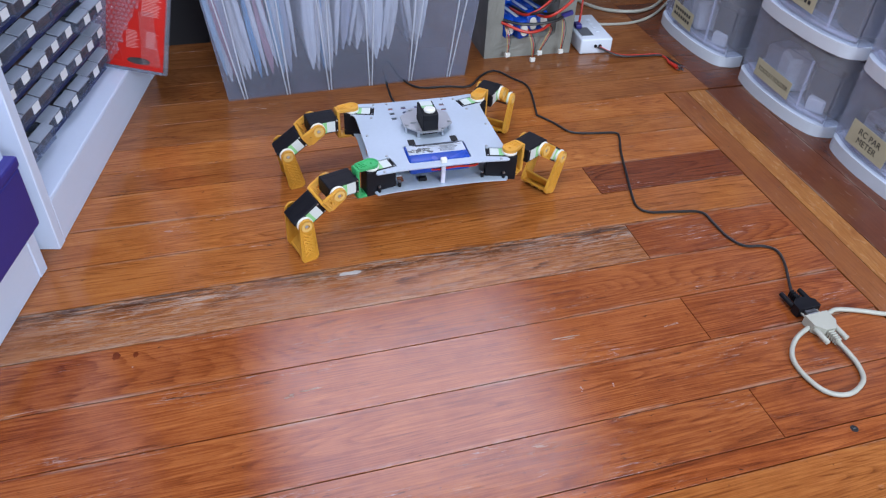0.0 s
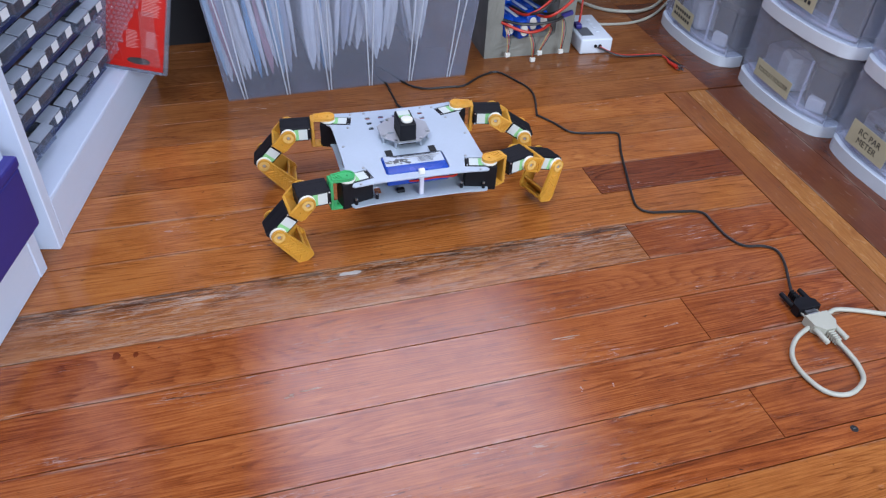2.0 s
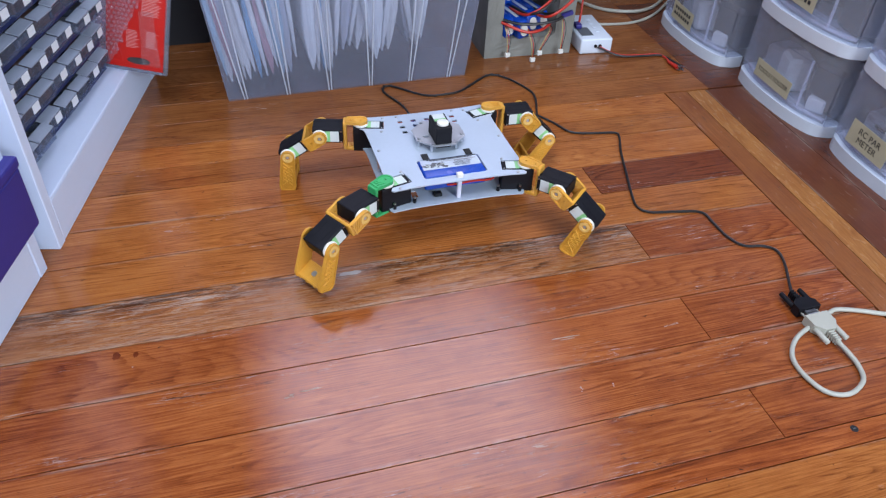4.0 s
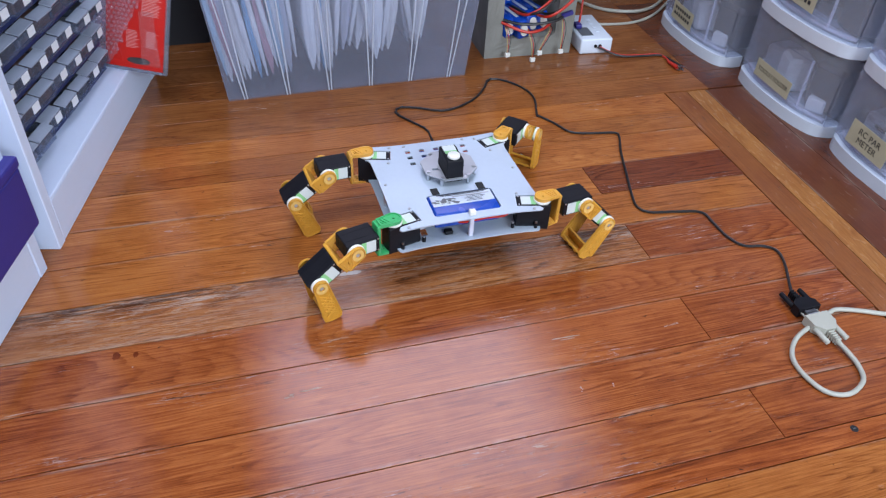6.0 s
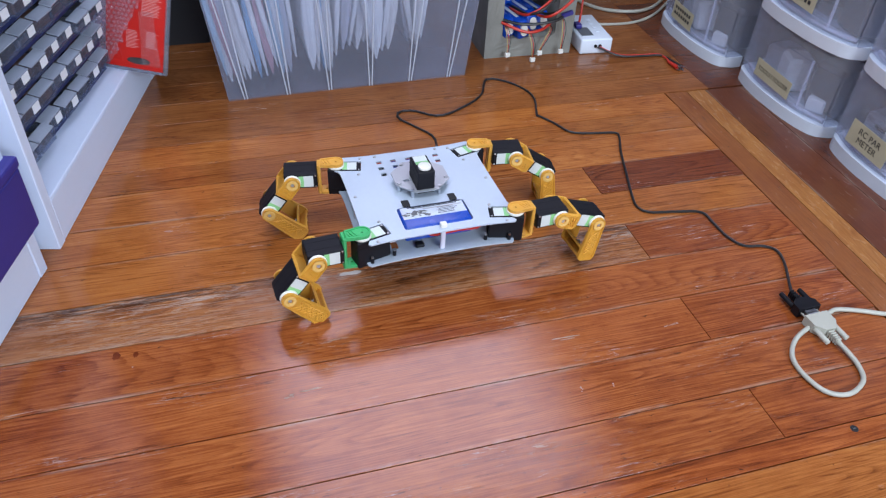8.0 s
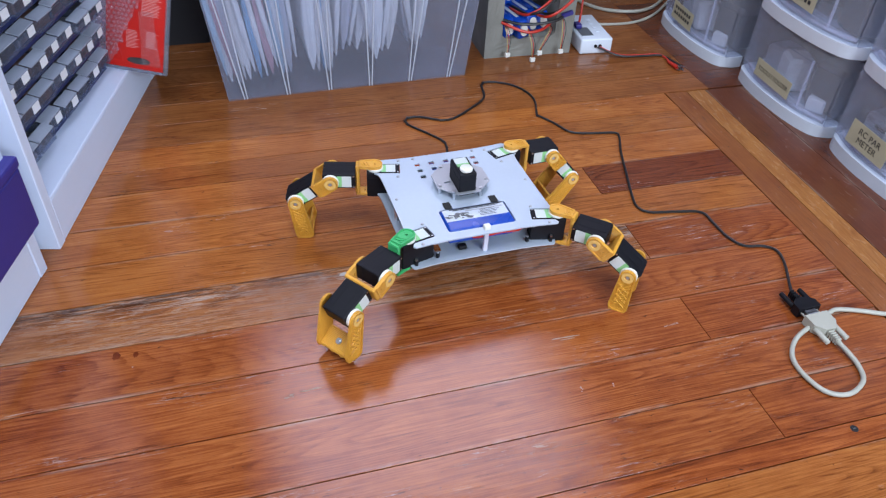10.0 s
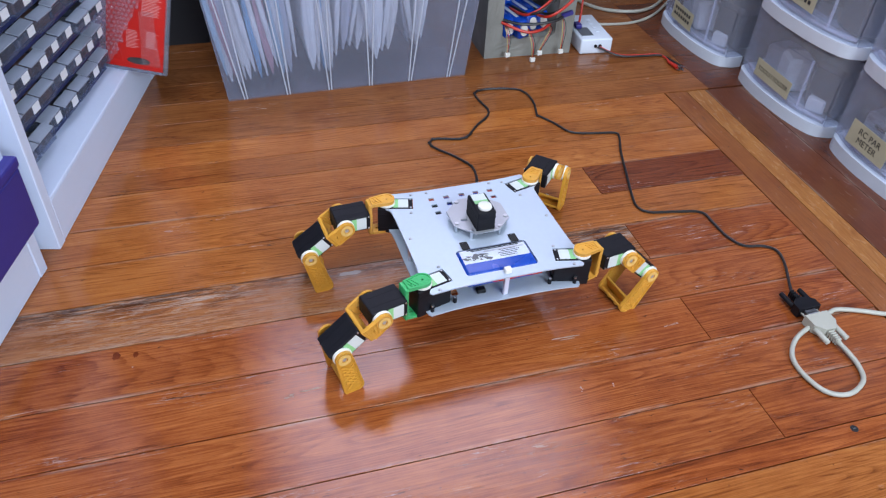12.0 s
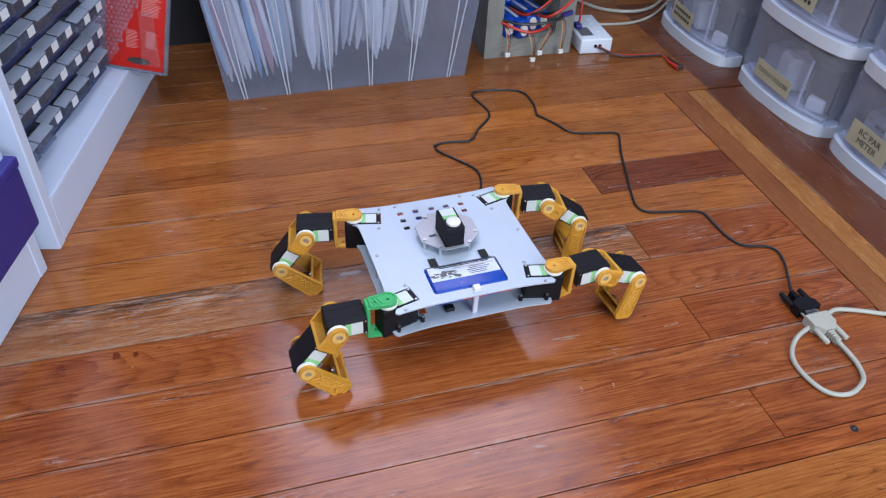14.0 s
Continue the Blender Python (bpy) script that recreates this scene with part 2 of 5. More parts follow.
def part(name, bm, material_, parent=None, label="", m=None, smooth=False):
    """One mesh under a thing or a part."""
    me = bm if isinstance(bm, bpy.types.Mesh) else mesh_of(name, bm, material_, smooth)
    ob = new(name, me)
    ob.parent = parent
    if m is not None:
        ob.matrix_basis = m
    return tagged(ob, label)


def solo(name, bm, material_, label, category, m=None, group="", kind="", smooth=False):
    ob = part(name, bm, material_, None, "", m, smooth)
    return tagged(ob, label, category, group, kind)


def add_box(bm, x0, y0, z0, x1, y1, z1, bevel=0.0, m=None, slot=0, segs=1):
    tmp = bmesh.new()
    bmesh.ops.create_cube(tmp, size=1, matrix=Matrix.Translation(((x0 + x1) / 2, (y0 + y1) / 2, (z0 + z1) / 2)) @ Matrix.Diagonal((abs(x1 - x0), abs(y1 - y0), abs(z1 - z0), 1)))
    if bevel:
        bmesh.ops.bevel(tmp, geom=list(tmp.edges), offset=bevel, segments=segs, affect="EDGES", profile=0.5)
    return absorb(bm, tmp, m, slot)


def absorb(bm, tmp, m=None, slot=0):
    if m is not None:
        bmesh.ops.transform(tmp, matrix=m, verts=list(tmp.verts))
    made = {v: bm.verts.new(v.co) for v in tmp.verts}
    for f in tmp.faces:
        bm.faces.new([made[v] for v in f.verts]).material_index = slot
    tmp.free()
    return bm


def box_bm(*a, **k):
    return add_box(bmesh.new(), *a, **k)


def add_disc(bm, m, r, z0, z1, n=20, r2=None, slot=0, bevel=0.0):
    """A round bar along local z from z0 to z1."""
    tmp = bmesh.new()
    bmesh.ops.create_cone(tmp, cap_ends=True, segments=n, radius1=r, radius2=r if r2 is None else r2, depth=z1 - z0, matrix=Matrix.Translation((0, 0, (z0 + z1) / 2)))
    if bevel:
        rim = [e for e in tmp.edges if abs(e.verts[0].co.z - e.verts[1].co.z) < 1e-7]
        bmesh.ops.bevel(tmp, geom=rim, offset=bevel, segments=2, affect="EDGES", profile=0.5)
    return absorb(bm, tmp, m, slot)


def sheet_bm(loops, z0, z1, m=None, bm=None, slot=0):
    """A flat sheet with holes: the first loop is its outline."""
    tmp = bmesh.new()
    edges = []
    for loop in loops:
        vs = [tmp.verts.new((x, y, z0)) for x, y in loop]
        edges += [tmp.edges.new((vs[i], vs[(i + 1) % len(vs)])) for i in range(len(vs))]
    bmesh.ops.triangle_fill(tmp, use_beauty=True, use_dissolve=False, edges=edges)
    ret = bmesh.ops.extrude_face_region(tmp, geom=list(tmp.faces))
    bmesh.ops.translate(tmp, vec=(0, 0, z1 - z0), verts=[v for v in ret["geom"] if isinstance(v, bmesh.types.BMVert)])
    return absorb(bm if bm is not None else bmesh.new(), tmp, m, slot)


def smooth_line(points, steps=6):
    """A Catmull-Rom line through the points."""
    p = [Vector(q) for q in points]
    p = [p[0] * 2 - p[1]] + p + [p[-1] * 2 - p[-2]]
    out = []
    for i in range(1, len(p) - 2):
        for k in range(steps):
            t = k / steps
            out.append(0.5 * (2 * p[i] + (p[i + 1] - p[i - 1]) * t + (2 * p[i - 1] - 5 * p[i] + 4 * p[i + 1] - p[i + 2]) * t * t + (3 * p[i] - p[i - 1] - 3 * p[i + 1] + p[i + 2]) * t ** 3))
    out.append(p[-2].copy())
    return out


def tube_bm(points, r, n=10, steps=6, bm=None, slot=0):
    line = smooth_line(points, steps) if steps else [Vector(p) for p in points]
    bm = bm if bm is not None else bmesh.new()
    rings = []
    side = None
    for i, p in enumerate(line):
        t = (line[min(i + 1, len(line) - 1)] - line[max(i - 1, 0)]).normalized()
        if side is None:
            side = t.orthogonal().normalized()
        side = (side - t * side.dot(t)).normalized()
        up = t.cross(side)
        rings.append([bm.verts.new(p + r * (math.cos(2 * math.pi * k / n) * side + math.sin(2 * math.pi * k / n) * up)) for k in range(n)])
    for a, b in zip(rings, rings[1:]):
        for k in range(n):
            bm.faces.new((a[k], a[(k + 1) % n], b[(k + 1) % n], b[k])).material_index = slot
    for ring in (rings[0][::-1], rings[-1]):
        bm.faces.new(ring).material_index = slot
    return bm


def text_part(name, words, size, m, parent, mat_):
    """Lettering of the built-in font as a thin mesh."""
    cu = bpy.data.curves.new(name, "FONT")
    cu.body, cu.size, cu.extrude = words, size, 0.0001
    cu.align_x, cu.align_y = "CENTER", "CENTER"
    tmp = bpy.data.objects.new(name, cu)
    me = bpy.data.meshes.new_from_object(tmp)
    bpy.data.objects.remove(tmp)
    me.materials.clear()
    me.materials.append(mat_)
    return part(name, me, None, parent, "", m)


# ---- the room ----
def setting(name, bm, material_, label, category=""):
    return tagged(part(name, bm, material_), label, category, "", "structure")


X0, X1, Y0, Y1, ZC = -1.1, 1.62, -1.5, 3.25, 2.42
setting("wall_west", box_bm(X0 - 0.1, Y0, 0, X0, Y1, ZC), MAT_WALL, "plain painted grey wall of the workroom", "wall")
setting("wall_east", box_bm(X1, Y0, 0, X1 + 0.1, Y1, ZC), MAT_WALL, "plain painted grey wall of the workroom", "wall")
# the south wall's opening is made for the added fill lamp
setting("wall_south", sheet_bm([[(X0, 0), (X1, 0), (X1, ZC), (X0, ZC)], [(0.18, 0.6), (0.18, 1.9), (1.58, 1.9), (1.58, 0.6)]], 0, 0.1, pose(0, Y0, 0, 90)), MAT_WALL, "plain painted grey wall of the workroom", "wall")
setting("wall_north", box_bm(X0, Y1, 0, X1, Y1 + 0.1, ZC), MAT_WALL, "plain painted grey wall of the workroom", "wall")
# added wall: darkens the corner by its colour and by blocking light
setting("wall_corner", box_bm(X0, 1.37, 0, -0.035, 1.62, ZC), MAT_CORNER_SHADE, "added wall beside the file tub, near black for the corner's shade", "wall")
# added low wall that keeps overhead light off the back of the floor
setting("wall_knee", box_bm(-0.034, 1.53, 0, X1 - 0.001, 1.59, 0.92), MAT_WALL, "added low wall that shades the floor behind the tub and the block", "wall")
# north skylight, then an opening made for the added overhead fill
OPENINGS = ((-0.11, 1.56, 1.39, 3.02), (-1.06, -0.60, 0.10, 0.70))
setting("ceiling", sheet_bm([[(X0, Y0), (X1, Y0), (X1, Y1), (X0, Y1)]] + [[(a, b), (a, d), (c, d), (c, b)] for a, b, c, d in OPENINGS], ZC, ZC + 0.1), MAT_CEILING, "plain ceiling with a skylight opening and an opening for an added lamp", "ceiling")


# ---- shelf units at the left wall ----
def shelf_frame(x, y, az):
    """Local x runs along the front, y into the shelf, z up."""
    return pose(x, y, 0, 0, 0, 90 - az)


def shelf_unit(m, length, depth=0.30, height=0.5):
    """A low white bookcase: two side panels, kick board, shelf boards and a back."""
    ob = thing("bookcase", "white laminate bookcase standing on the wooden floor", "bookcase", m, "white bookcases")
    b = 0.0012
    part("side_panel", box_bm(0, 0, 0, 0.018, depth, height, bevel=b), MAT_LAMINATE, ob)
    part("side_panel", box_bm(length - 0.018, 0, 0, length, depth, height, bevel=b), MAT_LAMINATE, ob)
    part("kick_board", box_bm(0.0185, 0.001, 0, length - 0.0185, 0.018, 0.062, bevel=b), MAT_LAMINATE, ob)
    part("shelf_board", box_bm(0.0185, 0.0005, 0.0625, length - 0.0185, depth - 0.006, 0.066, bevel=b), MAT_LAMINATE, ob)
    part("shelf_board", box_bm(0.0185, 0.0005, 0.420, length - 0.0185, depth - 0.006, 0.438, bevel=b), MAT_LAMINATE, ob)
    part("back_panel", box_bm(0.0185, depth - 0.005, 0.0, length - 0.0185, depth, height, bevel=0), MAT_LAMINATE, ob)
    return ob


SHELF = shelf_frame(-0.2392, 0.798, 13.2)
shelf_unit(SHELF, 0.47)
SHELF_B = shelf_frame(-0.2505, 0.7656, 15.0) @ Matrix.Translation((-0.62, 0, 0))
shelf_unit(SHELF_B, 0.62)


def organiser(m, cols, rows, w, hgt, depth):
    """A navy parts cabinet with rows of small clear drawers, each with a sloping lip and a paper label."""
    ob = thing("parts_cabinet", "navy plastic parts cabinet with rows of small clear drawers", "cabinet", m)
    bm = bmesh.new()
    wide, tall = cols * w + 0.012, rows * hgt + 0.012
    add_box(bm, 0, 0.004, 0, 0.005, depth, tall, 0.001)
    add_box(bm, wide - 0.005, 0.004, 0, wide, depth, tall, 0.001)
    for r in range(rows + 1):
        z = r * hgt
        add_box(bm, 0.0051, -0.012, z, wide - 0.0051, depth - 0.004, z + 0.013, 0.0012)
    add_box(bm, 0.0051, depth - 0.0039, 0.0, wide - 0.0051, depth, tall)
    part("frame", bm, MAT_NAVY, ob)
    # one drawer: clear tray, a lip that leans outwards, and something inside
    rnd = random.Random(5)
    d = depth - 0.012
    tray = bmesh.new()
    add_box(tray, 0.0015, -0.008, 0.0125, w - 0.0015, -0.0065, hgt - 0.006)
    add_box(tray, 0.0015, -0.0064, 0.0125, 0.003, d, hgt - 0.008)
    add_box(tray, w - 0.003, -0.0064, 0.0125, w - 0.0015, d, hgt - 0.008)
    add_box(tray, 0.003, -0.0064, 0.0125, w - 0.003, d, 0.014)
    # the front bin stands out under its lip
    add_box(tray, 0.0025, -0.0222, 0.0150, w - 0.0025, -0.0210, hgt - 0.0088)
    add_box(tray, 0.0025, -0.0209, 0.0150, 0.0037, -0.0081, hgt - 0.0066)
    add_box(tray, w - 0.0037, -0.0209, 0.0150, w - 0.0025, -0.0081, hgt - 0.0066)
    add_box(tray, 0.0037, -0.0209, 0.0150, w - 0.0037, -0.0081, 0.0162)
    tray = mesh_of("tray", tray, MAT_CLEAR)
    lip = bmesh.new()
    for v in ((0.002, -0.0082, hgt - 0.0045), (w - 0.002, -0.0082, hgt - 0.0045), (w - 0.002, -0.0225, hgt - 0.0085), (0.002, -0.0225, hgt - 0.0085)):
        lip.verts.new(v)
    lip.verts.ensure_lookup_table()
    lip.faces.new(lip.verts)
    r_ = bmesh.ops.extrude_face_region(lip, geom=list(lip.faces))
    bmesh.ops.translate(lip, vec=(0, 0, 0.0016), verts=[v for v in r_["geom"] if isinstance(v, bmesh.types.BMVert)])
    lip = mesh_of("lip", lip, MAT_CLEAR_LIP)
    tag = mesh_of("paper_label", box_bm(w * 0.50, -0.0237, hgt - 0.0195, w * 0.88, -0.0229, hgt - 0.0086), MAT_PAPER)
    contents = [mesh_of("filling", box_bm(0.0045, -0.0195, 0.0165, w - 0.0045, d - 0.02, 0.0165 + hgt * f * 0.8, 0.002), mt) for f, mt in ((0.35, MAT_DARK_PARTS), (0.5, MAT_BRASS_PARTS), (0.25, MAT_GREY_PARTS))]
    for r in range(rows):
        for c in range(cols):
            pull = rnd.choice((0, 0.001, 0.002, 0.004, 0.008))
            at = Matrix.Translation((0.006 + c * w, -pull, r * hgt))
            t = part("drawer", tray, None, ob, "", at @ pose(0, 0, 0, 0, 0, rnd.uniform(-1.2, 1.2)))
            part("lip", lip, None, t, "", pose(0, 0, 0, 0, rnd.uniform(-1.5, 1.5), 0))
            if rnd.random() < 0.6:
                part("paper_label", tag, None, t)
            part("filling", rnd.choice(contents), None, t)
    return ob


MAT_CLEAR_LIP = mottled("drawer_lip_plastic", (0.34, 0.38, 0.47), 0.25, 0.12, 60, 0.1)
MAT_DARK_PARTS = mottled("dark_parts", (0.05, 0.045, 0.05), 0.5, 0.6, 300, 0.9)
MAT_BRASS_PARTS = mottled("copper_parts", (0.12, 0.065, 0.05), 0.45, 0.6, 300, 0.9)
MAT_GREY_PARTS = mottled("grey_parts", (0.22, 0.22, 0.25), 0.45, 0.6, 300, 0.9)
organiser(SHELF @ pose(0.04, 0.062, 0.0662, 0, 0, -3.2), 7, 8, 0.0445, 0.040, 0.14)

navy = thing("storage_box", "dark navy blue storage box on the bookcase shelf", "box", SHELF_B @ Matrix.Translation((0.236, -0.010, 0.0665)))
part("body", box_bm(0, 0, 0, 0.388, 0.24, 0.078, bevel=0.003, segs=2), MAT_NAVY_BOX, navy)
part("lid", box_bm(-0.001, -0.002, 0.0785, 0.389, 0.242, 0.092, bevel=0.003, segs=2), MAT_NAVY_BOX, navy)

# ---- red blister pack with bubble wrap, standing on the end of the shelf ----
PACK = pose(-0.1469, 1.1425, 0.0651, 0, 0, -19.2) @ pose(0, 0, -0.001, -20, 6.7, 0)
pack = thing("blister_pack", "red printed blister pack leaning on the end of the shelf", "package", PACK)
hole = [(0.004 + 0.014 * math.cos(a) * (1.3 if abs(math.cos(a)) > 0.3 else 1), 0.016 + 0.0052 * math.sin(a)) for a in [2 * math.pi * k / 14 for k in range(14)]]
part("card", sheet_bm([[(-0.046, 0.004), (0.042, 0.004), (0.045, 0.17), (-0.048, 0.17)], hole], 0, 0.0008, pose(0, 0, 0, 90)), MAT_CARD_RED, pack, "red printed card with a hanging slot")
bm = bmesh.new()
for k in range(4):
    add_box(bm, -0.0475 + 0.0001 * k, -0.0035 + 0.0004 * k, 0.0, 0.0415, -0.0031 + 0.0004 * k, 0.004 + 0.0001 * k)
add_box(bm, 0.0430, -0.006, 0.0, 0.0490, 0.003, 0.172, 0.0015)
add_box(bm, -0.048, -0.006, 0.0, 0.0429, 0.003, 0.0036, 0.0015)
part("clear_edge", bm, MAT_BLISTER, pack, "clear plastic rim of the pack")
bm = bmesh.new()
rnd = random.Random(8)
for x, z, wide, n in ((-0.016, 0.035, 0.020, 13), (0.014, 0.038, 0.018, 12), (0.006, 0.085, 0.030, 20)):
    for k in range(n):
        w = wide * rnd.uniform(0.7, 1.0)
        add_box(bm, x, -0.0012, z + k * 0.0021, x + w, -0.0009, z + k * 0.0021 + 0.0006)
# dark sheet added so that the slot shows the shade behind the pack
part("backing", box_bm(-0.020, 0.0015, 0.006, 0.030, 0.0035, 0.030), MAT_DARK_PARTS, pack, "added dark sheet for the shade behind the hanging slot")
part("small_print", bm, mottled("pink_print", (0.75, 0.42, 0.40), 0.5), pack, "rows of white small print as plain bars")
film = bmesh.new()
fv = [[film.verts.new((x, -0.0075 - 0.002 * abs(math.sin(7 * x * 20 + j)), 0.012 + 0.016 * j)) for x in (0.012 - 0.0016 * j, 0.022 - 0.0016 * j, 0.034 - 0.0022 * j, 0.041 - 0.003 * j)] for j in range(6)]
for a, b in zip(fv, fv[1:]):
    for i in range(3):
        film.faces.new((a[i], a[i + 1], b[i + 1], b[i]))
part("film_fold", film, frosted("clear_film", (0.9, 0.8, 0.8), 0.90, 0.05), pack, "creased clear film over the card")
wrap = thing("bubble_wrap", "clear bubble wrap hanging over the red pack", "packaging", PACK)
bm = bmesh.new()
grid = {}
for i in range(13):
    for j in range(19):
        x, z = -0.058 + i * 0.0055, 0.022 + j * 0.0082 - 0.0022 * max(0, 5 - abs(i - 4))
        grid[i, j] = bm.verts.new((x + rnd.uniform(-0.001, 0.001) + 0.0009 * j * (i / 12), -0.010 + 0.003 * math.sin(i * 0.9) + 0.003 * math.sin(j * 0.7) + rnd.uniform(-0.001, 0.001), z))
for i in range(12):
    for j in range(18):
        if i < 5 + j * 0.5:
            bm.faces.new((grid[i, j], grid[i + 1, j], grid[i + 1, j + 1], grid[i, j + 1]))
part("film", bm, MAT_BUBBLE, wrap)
bm = bmesh.new()
for i in range(10):
    for j in range(21):
        x, z = -0.055 + i * 0.0068 + (0.0034 if j % 2 else 0), 0.024 + j * 0.0066
        if i < 4 + j * 0.38:
            tmp = bmesh.new()
            bmesh.ops.create_icosphere(tmp, subdivisions=1, radius=0.0030, matrix=Matrix.Translation((x, -0.0125 + 0.003 * math.sin(x * 160), z)) @ Matrix.Diagonal((1, 0.6, 1, 1)))
            absorb(bm, tmp)
part("bubble_layer", bm, MAT_BUBBLE, wrap, smooth=True)


# ---- clear file tub ----
TUB = pose(0.1905, 1.1435, 0, 0, 0, 2.0)
tub = thing("file_tub", "cloudy clear plastic file tub with ribbed sides", "storage tub", TUB)
TW, TD, TH, FL_ = 0.206, 0.34, 0.27, 0.030


def tub_wall(n0, n1, flare0, flare1):
    """One leaning wall between two floor corners, 2.5 mm thick."""
    bm = bmesh.new()
    a, b = Vector((*n0, 0.0)), Vector((*n1, 0.0))
    c, d = Vector((*flare1, TH)), Vector((*flare0, TH))
    nrm = (b - a).cross(d - a).normalized() * 0.0025
    vs = [bm.verts.new(v) for v in (a, b, c, d, a - nrm, b - nrm, c - nrm, d - nrm)]
    for f in ((0, 1, 2, 3), (7, 6, 5, 4), (0, 4, 5, 1), (1, 5, 6, 2), (2, 6, 7, 3), (3, 7, 4, 0)):
        bm.faces.new([vs[i] for i in f])
    return bm


lo = [(-TW, 0), (TW, 0), (TW, TD), (-TW, TD)]
hi = [(-TW - FL_, -0.012), (TW + FL_, -0.012), (TW + FL_, TD + 0.02), (-TW - FL_, TD + 0.02)]
for k in range(4):
    part("side", tub_wall(lo[k], lo[(k + 1) % 4], hi[k], hi[(k + 1) % 4]), MAT_TUB, tub)
part("base", box_bm(-TW + 0.003, 0.003, 0.001, TW - 0.003, TD - 0.003, 0.004, bevel=0.001), MAT_TUB, tub)
part("rim", sheet_bm([[(p[0] * 1.03, p[1] - 0.008 if p[1] < 0 else p[1] + 0.008) for p in hi], hi[::-1]], TH - 0.004, TH + 0.003), MAT_TUB, tub)
for k in range(6):
    x = -0.178 + k * 0.0705
    lean = x * 0.16
    for s in (-0.0022, 0.0022):
        drift = s * 7.0 if s * (1 if x < 0.1 else -1) < 0 else s * 0.8
        part("rib", tube_bm([(x + s, -0.0008, 0.001), (x + s + drift * 0.5 + lean * 0.5, -0.0062, TH * 0.5), (x + s + drift + lean, -0.0126, TH - 0.004)], 0.0012, 6, 4), MAT_TUB_RIB, tub)

def paper_edges(name, colour):
    """A sheaf of paper seen on its cut edge: thin light and dark lines that run with the sheets."""
    m = material(name, colour, 0.75)
    n = Nodes(m)
    fine = n.noise(n.coords((420, 1, 7)), 1.0, 3, 0.6, 0.3)
    wide = n.noise(n.coords((90, 1, 5)), 1.0, 2)
    lo_, hi_ = tuple(c * 0.45 for c in colour), tuple(min(0.95, c * 1.15) for c in colour)
    n.colour(n.mix(0.4, n.ramp(fine, (0.34, lo_), (0.56, hi_)), n.ramp(wide, (0.35, lo_), (0.6, hi_))))
    n.bump(fine, 0.4, 0.001)
    return m


FOLDER_MATS = [paper_edges("folder_" + n_, c_) for n_, c_ in (("white", (0.86, 0.86, 0.88)), ("blue", (0.20, 0.42, 0.66)), ("rose", (0.55, 0.30, 0.36)), ("grey", (0.50, 0.50, 0.56)), ("sky", (0.42, 0.60, 0.74)), ("cream", (0.74, 0.72, 0.70)))]


def hanging_folder(x, low, half, tilt, mt, front):
    """A paper folder hung in the tub: two leaves that meet in a fold at the bottom."""
    ob = thing("hanging_folder", ("white", "blue", "rose", "grey", "pale blue", "cream")[mt] + " paper hanging folder inside the clear tub", "folder", TUB @ Matrix.Translation((x, front, low)) @ pose(0, 0, 0, 0, tilt, 0), "folders hung in the tub")
    h = 0.235 - low
    for s in (-1, 1):
        bm = bmesh.new()
        pts = [(0.0004 * s, 0), (s * half * 0.42, h * 0.16), (s * half * 0.72, h * 0.42), (s * half * 0.55, h * 0.75), (s * half * 0.30, h)]
        rows_ = []
        for px_, pz in pts:
            rows_.append([bm.verts.new((px_ + o, y, pz)) for y in (0.0, 0.29 - front) for o in (0.0, s * 0.0007)])
        for a, b in zip(rows_, rows_[1:]):
            for i, j in ((0, 1), (1, 3), (3, 2), (2, 0)):
                bm.faces.new((a[i], a[j], b[j], b[i]))
        for r_ in (rows_[0], rows_[-1]):
            bm.faces.new((r_[0], r_[1], r_[3], r_[2]))
        part("leaf", bm, FOLDER_MATS[mt], ob, smooth=True)
    prof = [(0.03, 0.0), (0.40, 0.16), (0.68, 0.42), (0.52, 0.75), (0.28, 1.0)]
    lens = [(half * a, h * b) for a, b in prof] + [(-half * a, h * b) for a, b in reversed(prof)]
    part("papers", sheet_bm([lens], 0.0012, 0.0012 - (0.28 - front), pose(0, 0, 0, 90)), FOLDER_MATS[mt], ob, "sheaf of papers in the folder")
    return ob


for x, low, half, tilt, mt, front in ((-0.195, 0.030, 0.014, -7, 0, 0.010), (-0.182, 0.028, 0.010, -6, 3, 0.008), (-0.165, 0.030, 0.013, -7, 0, 0.012), (-0.148, 0.032, 0.008, -5, 1, 0.007),
                                      (-0.128, 0.036, 0.012, -6, 2, 0.010), (-0.112, 0.036, 0.015, -3, 4, 0.006), (-0.098, 0.034, 0.011, -4, 3, 0.014), (-0.062, 0.038, 0.017, -1, 0, 0.006), (-0.043, 0.036, 0.008, -2, 1, 0.010), (-0.030, 0.038, 0.009, -3, 5, 0.008),
                                      (-0.008, 0.062, 0.012, 6, 3, 0.020), (0.016, 0.058, 0.012, 8, 0, 0.022), (0.046, 0.046, 0.019, -1, 0, 0.006), (0.068, 0.058, 0.014, 5, 5, 0.012), (0.117, 0.062, 0.013, 2, 5, 0.008), (0.105, 0.066, 0.010, -6, 3, 0.020)):
    hanging_folder(x, low, half, tilt, mt, front)
